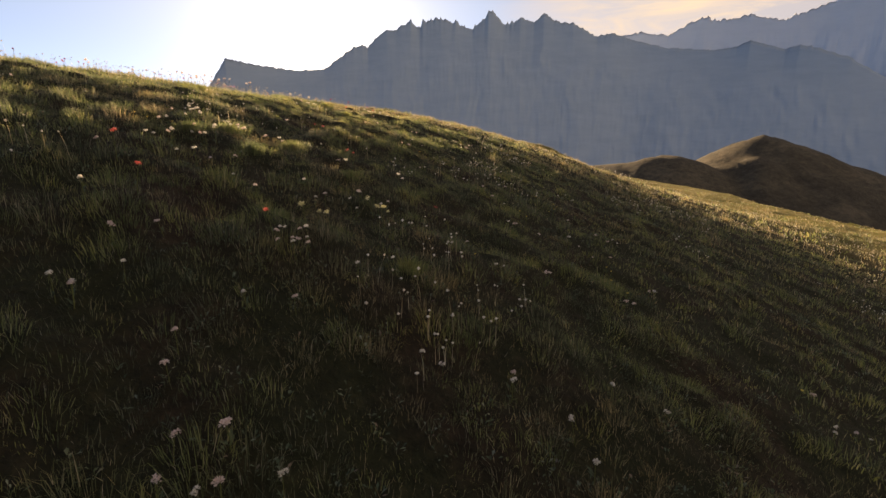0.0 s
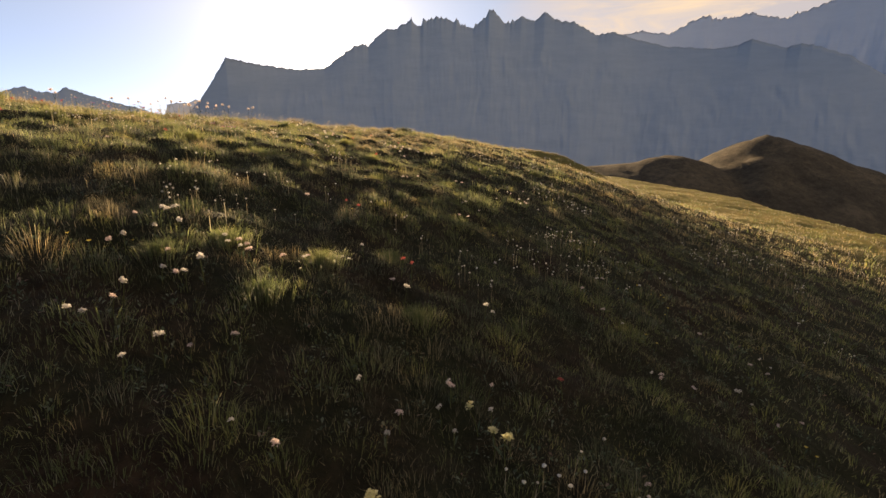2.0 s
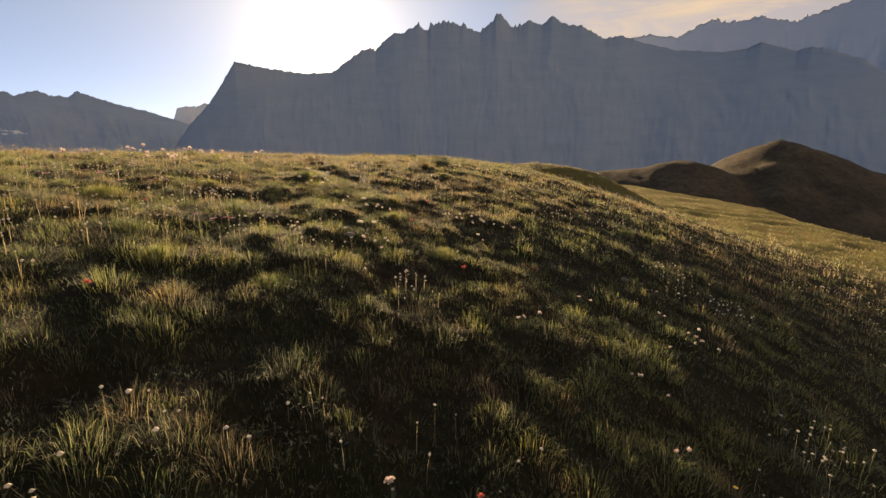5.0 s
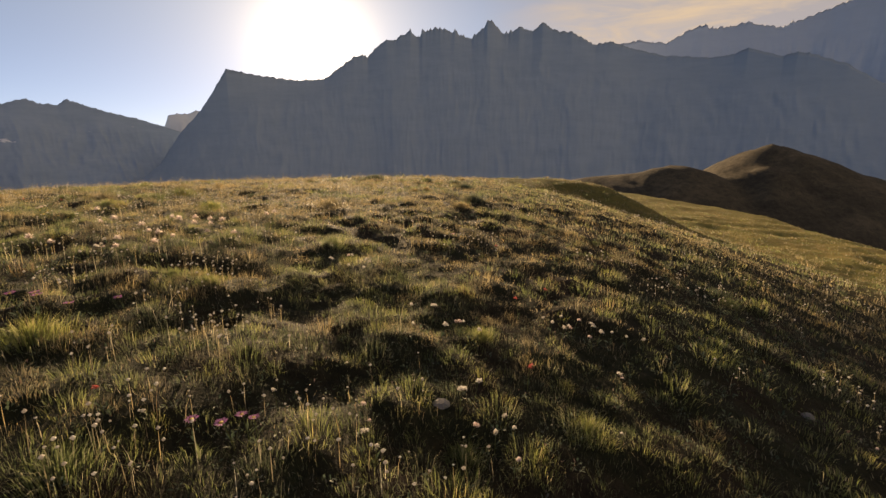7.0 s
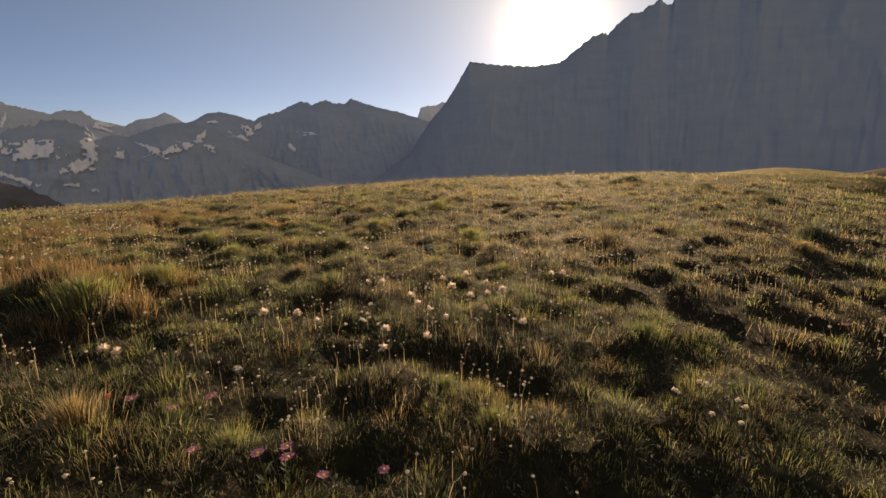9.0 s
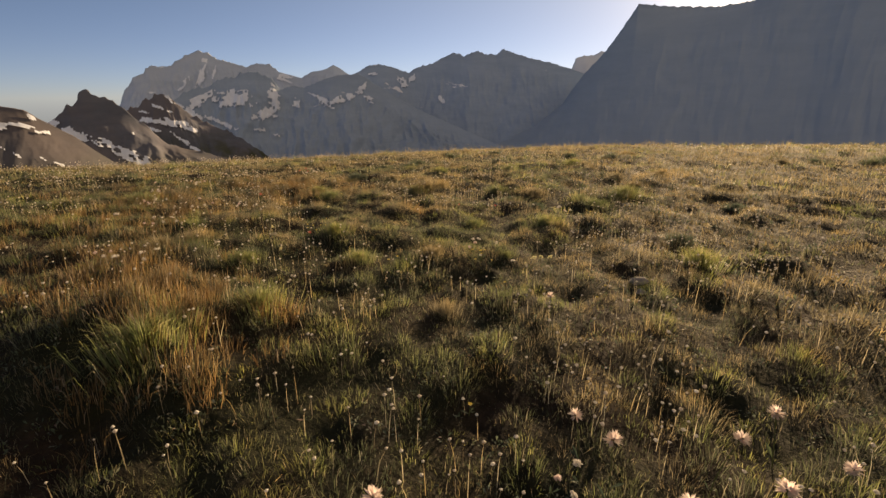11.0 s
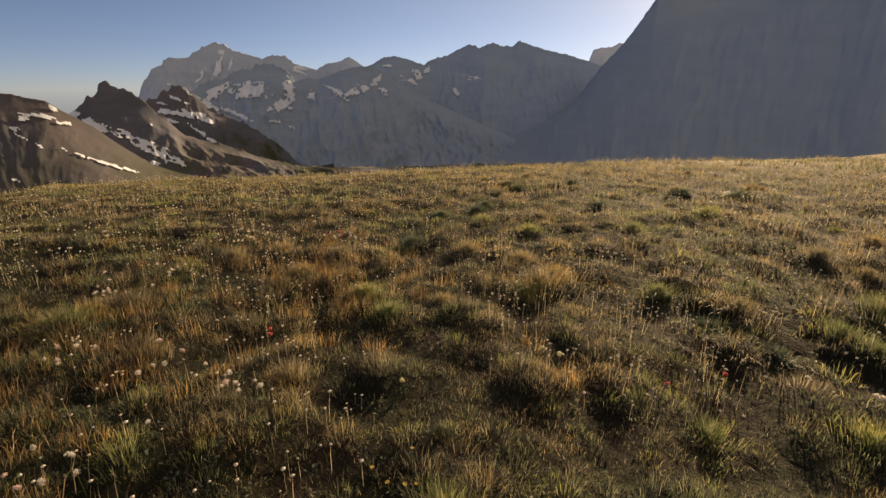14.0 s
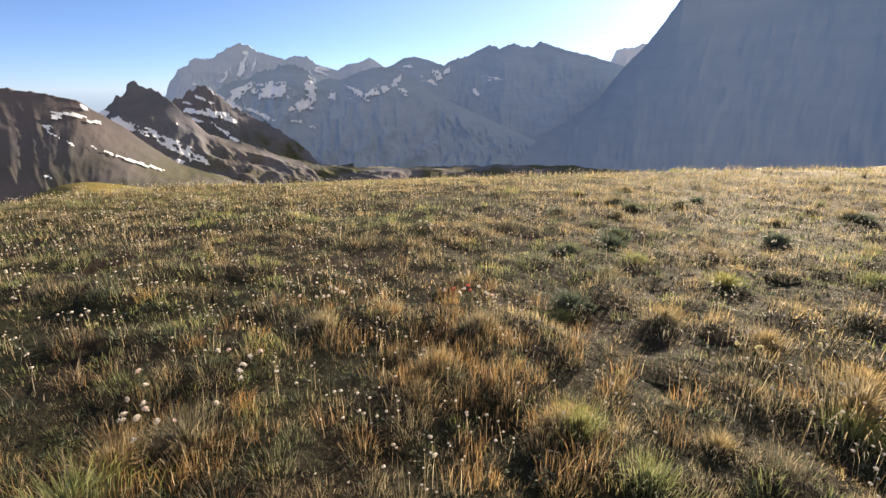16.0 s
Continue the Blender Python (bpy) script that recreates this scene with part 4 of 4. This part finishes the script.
def plant(kind, places, seed, scale=(0.85, 1.2)):
    rnd = random.Random(seed)
    models = [make_flower(kind, seed * 10 + k) for k in range(min(4, len(places)))]
    zs = ground_at(np.array([p[0] for p in places]), np.array([p[1] for p in places]))
    for k, (x, y) in enumerate(places):
        m = pose(x, y, float(zs[k]) + 0.005, rnd.uniform(-8, 8), rnd.uniform(-8, 8), rnd.uniform(0, 360)) @ Matrix.Scale(rnd.uniform(*scale), 4)
        if k < len(models):
            models[k].matrix_basis = m
            ob = models[k]
        else:
            src = models[k % len(models)]
            keep = src.matrix_basis.copy()
            src.matrix_basis = Matrix.Identity(4)
            ob = copy_thing(src, m)
            src.matrix_basis = keep
        label, category, group = FLOWERS[kind]
        tagged(ob, label, category, group)


def sprinkle(count, x0, x1, y0, y1, seed, near=4.5):
    rnd = random.Random(seed)
    out = []
    while len(out) < count:
        x, y = rnd.uniform(x0, x1), rnd.uniform(y0, y1)
        d = float(from_trail(np.array([x]), np.array([y]))[0])
        if 0.25 < d < near and y > -x - 1 and x < y + 1:
            out.append((x, y))
            if rnd.random() < 0.5 and len(out) < count:
                out.append((x + rnd.uniform(-0.12, 0.12), y + rnd.uniform(-0.12, 0.12)))
    return out


ASTERS = [(-3.53, 7.66), (-3.39, 7.7), (-3.34, 7.74), (-3.29, 7.72), (-4.98, 8.62), (-4.77, 8.59), (-5.32, 8.41), (-5.02, 8.54), (-4.93, 8.58), (-4.58, 8.81), (-5.64, 8.53), (-5.8, 8.46), (-5.56, 8.71), (-2.29, 11.84)]
SEED_HEADS = [(-5.64, 10.19), (-5.46, 10.05), (-5.22, 10.42), (-5.08, 10.8), (-4.87, 10.67), (-5.01, 10.28), (-4.87, 10.17), (-4.74, 10.3), (-4.72, 10.46), (-4.64, 10.52), (-5.24, 10.01), (-5.2, 10.08), (-4.98, 9.98), (-4.88, 10.02), (-5.12, 9.49), (-4.82, 9.62), (-6.22, 8.64), (-4.5, 11.15), (-6.17, 8.58), (-5.91, 9.44), (-4.41, 11.06), (-5.71, 9.47), (-5.65, 9.53), (-6.29, 11.0), (-4.45, 10.11), (-4.93, 9.36)]
CREAMS = [(-0.87, 2.93), (-0.79, 2.91), (-0.7, 2.9), (-0.45, 3.38), (-0.41, 3.35), (-0.38, 3.39), (-0.51, 3.49), (-6.95, 11.75), (-6.85, 11.87), (-6.91, 11.84), (-9.04, 10.55), (-8.49, 10.36)]
REDS = [(-0.02, 3.92), (-0.95, 2.56), (-2.04, 2.95), (-1.69, 2.57), (-0.94, 4.68), (-0.87, 4.69), (-3.3, 6.21), (-8.37, 13.01), (-12.58, 12.73), (-12.5, 12.85), (-12.43, 12.8), (-8.77, 10.77), (-5.99, 8.45), (-3.97, 7.74), (-1.94, 8.5)]
WHITES = [(-0.9, 2.5), (-0.87, 2.54), (-0.82, 2.49), (-0.81, 2.58), (-0.75, 2.56), (-0.73, 2.52), (-0.77, 2.47), (-0.89, 2.46), (-1.0, 3.46), (-0.88, 3.23), (-0.84, 3.35), (-0.63, 3.58), (-0.67, 3.47), (-0.62, 3.38), (-1.23, 3.05), (-1.53, 3.51), (-1.76, 3.37), (-1.81, 3.21), (1.73, 4.98), (1.86, 4.94)]
WHITES_LOW = [(0.6, 1.76), (0.62, 1.56), (-0.64, 1.24), (-0.77, 1.16), (-0.46, 1.16), (-0.85, 1.92), (-0.66, 1.99), (-1.42, 1.69), (-1.34, 1.88), (-0.79, 2.43), (-0.73, 2.47), (-0.86, 2.41), (-0.62, 3.61), (-0.45, 3.51), (-0.73, 1.02), (-0.59, 1.06), (-0.63, 1.03), (-1.37, 3.06), (-1.37, 2.23), (-1.5, 2.04), (1.11, 2.0)]
WHITES_HIGH = [(-1.89, 4.27), (-1.82, 4.25), (-1.77, 4.28), (-1.85, 4.2), (-1.77, 4.19), (-1.72, 4.16), (-2.09, 4.01), (-2.31, 4.35), (-1.22, 4.85), (-1.0, 4.51), (-1.59, 4.26), (-1.47, 4.29), (0.7, 4.96), (0.58, 5.05)]
plant("aster", ASTERS, 3, (1.05, 1.35))
plant("seed_head", SEED_HEADS, 4, (1.05, 1.35))
plant("cream_flower", CREAMS + sprinkle(14, -13, -6, 10, 17, 21, 6), 5)
plant("red_flower", REDS + sprinkle(16, -12, -1, 4, 15, 22, 5), 6)
CLUSTERS = [(-1.47, 9.39), (-2.35, 9.01), (-2.33, 8.05), (-1.15, 9.44), (-12.41, 10.53), (-10.87, 10.51), (-10.16, 9.88), (-10.23, 10.69), (-11.31, 10.14), (-2.02, 3.79), (-2.32, 4.24), (-3.22, 10.07), (-5.51, 9.86), (-8.98, 9.37), (-7.38, 11.62), (-7.57, 13.29), (-14.59, 14.13), (-13.57, 12.25), (-12.59, 11.07), (-13.24, 11.83), (-12.48, 12.77), (-12.65, 10.59)]


def clusters(centres, count, spread, seed):
    rnd = random.Random(seed)
    return [(x + rnd.gauss(0, spread), y + rnd.gauss(0, spread)) for x, y in centres for _ in range(count)]


plant("white_flower", WHITES + WHITES_LOW + WHITES_HIGH + sprinkle(90, -4, 4, 1, 9, 23), 7, (0.62, 0.95))
plant("white_flower", clusters(CLUSTERS, 7, 0.12, 31), 9, (0.7, 1.05))
plant("yellow_flower", clusters([(-9.11, 11.02), (-7.4, 11.6)], 7, 0.09, 32) + sprinkle(24, -3, 3, 1, 7, 24) + sprinkle(22, -13, -6, 10, 15, 26, 5), 8)


def clump_mesh(seed, blades, radius, tall, droop, half_width):
    """Fine blades that spring from one foot and arch outwards."""
    r = np.random.default_rng(seed)
    a, d = r.uniform(0, 6.283, blades), np.abs(r.standard_normal(blades)) * radius * 0.6
    h = tall * r.uniform(0.55, 1.1, blades)
    lean = np.clip(droop + d / radius * 0.5 + 0.2 * r.standard_normal(blades), 0, 1.4)
    x, y = np.cos(a) * d, np.sin(a) * d
    f = r.uniform(0, 6.283, blades)
    sx, sy = np.cos(f) * half_width, np.sin(f) * half_width
    lx, ly = np.cos(a) * lean * h, np.sin(a) * lean * h
    v = np.empty((blades, 5, 3))
    v[:, 0], v[:, 1] = np.stack([x - sx, y - sy, 0 * x - 0.05], -1), np.stack([x + sx, y + sy, 0 * x - 0.05], -1)
    v[:, 2] = np.stack([x + lx * 0.35 + sx, y + ly * 0.35 + sy, h * 0.6], -1)
    v[:, 3] = np.stack([x + lx * 0.35 - sx, y + ly * 0.35 - sy, h * 0.6], -1)
    v[:, 4] = np.stack([x + lx, y + ly, h * np.clip(1 - 0.35 * lean * lean, 0.4, 1)], -1)
    base = np.arange(blades)[:, None] * 5
    return mesh_from("blades", v.reshape(-1, 3), quads=base + [0, 1, 2, 3], tris=base + [3, 2, 4])


def make_tussock(kind, seed):
    """A tussock: upright young blades, an arching skirt and dead thatch at the foot."""
    young, old, label = {
        "green": (FRESH, DRY, "tall green tussock of fine arching grass"),
        "brown": (DRY, DRY, "tall brown tussock of fine dry grass"),
        "dark": (HERB, HERB, "low dark tussock standing out on the crest"),
    }[kind]
    thing = new("grass_tussock", None)
    for name, material, blades, radius, tall, droop, note in (
        ("upright_growth", young, 300, 0.15, 0.135, 0.2, ""),
        ("arching_skirt", young, 300, 0.19, 0.13, 0.65, ""),
        ("thatch", old, 90, 0.17, 0.08, 0.7, "dead dry blades at the foot"),
    ):
        me = clump_mesh(seed + len(name), blades, radius, tall, droop, 0.0013 if kind != "dark" else 0.003)
        me.materials.append(material)
        ob = new(name, me)
        ob.parent = thing
        tagged(ob, note, kind="stuff")
    return tagged(thing, label, "tussock", "grass tussocks")


GREEN_TUSSOCKS = [(-6.03, 13, 1.1), (-10.02, 13.27, 1), (-9.91, 17.6, 1.3), (-0.19, 2.72, 0.7), (-2.18, 4.1, 0.6), (-7.8, 9.85, 1), (-1.44, 4.55, 0.8), (-1.06, 4.98, 0.7), (-1.61, 3.96, 0.7), (-0.82, 4.19, 0.55), (-1.98, 4.43, 0.8), (-4.81, 8.38, 1.1), (-2.19, 9.05, 0.6), (-1.65, 8.21, 0.6), (-3.91, 7.42, 0.8), (-2.37, 7.89, 0.6), (-7.63, 9.15, 1.3), (-3.7, 10.94, 0.8), (-4.73, 9.62, 0.5), (-5.4, 8.65, 0.6), (-4.35, 9.46, 0.6), (-8.28, 12.54, 0.8), (-7.64, 13.03, 0.9), (-12.08, 10.14, 1.2), (-8.84, 11.11, 0.8), (-8.7, 10.15, 0.7), (-7.31, 11.89, 0.4), (-7.69, 15.16, 1.3), (-7.94, 14.41, 0.9), (-8.06, 10.85, 0.7), (-10.99, 12.2, 0.8), (-9.21, 14.13, 0.8), (1.34, 11.65, 0.8), (-2.74, 6.95, 0.8), (-3.47, 7, 0.8), (-10.57, 12.12, 0.8)]
BROWN_TUSSOCKS = [(-8.61, 14.28, 1), (-8.37, 16.35, 1), (-6.97, 10.76, 0.7), (-6.18, 8.36, 1), (-4.32, 13.59, 1.6), (-4.56, 9.7, 0.5), (-9.59, 10.05, 1.1), (-10.61, 13.95, 0.9), (-7.73, 11.37, 0.8), (-10.29, 11.12, 0.9), (-12.1, 12.6, 0.9), (-9.48, 9.72, 1), (-10.04, 13.48, 1.4), (-11.57, 15.66, 1), (-11.26, 13.81, 1), (-12.23, 10.61, 1.2), (-11.92, 12.02, 0.9), (-12.28, 10.31, 1.2), (-10.06, 13.78, 1.2), (-11.05, 12.17, 0.8), (-12.96, 11.73, 1), (-11.8, 11.76, 0.8), (-10.46, 12.61, 0.6)]
DARK_TUSSOCKS = [(-6.4, 22.6, 1.1), (-5.4, 23.4, 1.3), (-5, 23.8, 1.8), (-1.78, 19.64, 1.3), (-1.78, 15.64, 1.2), (-1.99, 20.79, 1.3), (-13.5, 17.64, 0.8), (-12.86, 14.86, 0.7), (-12.67, 15.48, 1.0), (-12.78, 15.81, 0.9), (-13.87, 17.85, 0.8), (-12.89, 18.68, 0.7), (-10.8, 19.04, 0.9), (-9.94, 19.49, 1), (-1.72, 20.85, 0.9), (-0.99, 19.13, 0.9), (-11.26, 16.78, 0.7), (-10.03, 19.36, 0.8)]
TUSSOCKS = [(kind, *spot) for kind, spots in (("dark", DARK_TUSSOCKS), ("green", GREEN_TUSSOCKS), ("brown", BROWN_TUSSOCKS)) for spot in spots]
crest = random.Random(61)
for _ in range(46):
    TUSSOCKS.append((crest.choice(("dark", "brown", "brown", "green")), crest.uniform(-15, 1), crest.uniform(12.5, 24), crest.uniform(0.5, 1.0)))
clumps = {}
for k, (kind, x, y, size) in enumerate(TUSSOCKS):
    m = pose(x, y, float(ground_at(x, y)), 0, 0, 77 * k) @ Matrix.Scale(size, 4)
    if kind not in clumps:
        clumps[kind] = make_tussock(kind, 3 * k + 1)
        clumps[kind].matrix_basis = m
    else:
        keep = clumps[kind].matrix_basis.copy()
        clumps[kind].matrix_basis = Matrix.Identity(4)
        copy_thing(clumps[kind], m)
        clumps[kind].matrix_basis = keep


def stone_material():
    n = Nodes("lichen_stone")
    col = n.ramp(n.noise(22, 7, 0.7), (0.3, (0.13, 0.12, 0.115)), (0.6, (0.25, 0.235, 0.23)), (0.8, (0.36, 0.34, 0.33)))
    col = n.mix(n.span(n.noise(60, 4), 0.58, 0.66), col, (0.24, 0.24, 0.17))
    return n.surface(col, 0.85, n.bump(n.noise(70, 6, 0.7), 0.7, 0.01), 0.2)


STONE = stone_material()


def make_stone(x, y, size, seed):
    bm = bmesh.new()
    bmesh.ops.create_icosphere(bm, subdivisions=4, radius=1)
    off = Vector((seed * 3.1, seed * 1.7, 0))
    for v in bm.verts:
        k = 1 + 0.35 * noise.noise(v.co * 1.1 + off) + 0.14 * noise.noise(v.co * 3.3 + off) + 0.05 * noise.noise(v.co * 9 + off)
        v.co = Vector((v.co.x * k, v.co.y * k * 0.75, v.co.z * k * 0.5)) * size
    me = bpy.data.meshes.new("stone")
    bm.to_mesh(me)
    bm.free()
    me.materials.append(STONE)
    ob = new("stone", me)
    ob.matrix_world = pose(x, y, float(ground_at(x, y)) + size * 0.02, 0, 0, seed * 50)
    return tagged(ob, "grey lichen-spotted stone half sunk in turf", "stone", "stones in the turf")


for k, (x, y, size) in enumerate([(-6.24, 12.2, 0.075), (-6.16, 12.06, 0.045), (-5.91, 9.12, 0.04), (-2.48, 8.19, 0.05), (0.4, 9.11, 0.06), (-9.21, 10.63, 0.05)]):
    make_stone(x, y, size, k + 1)
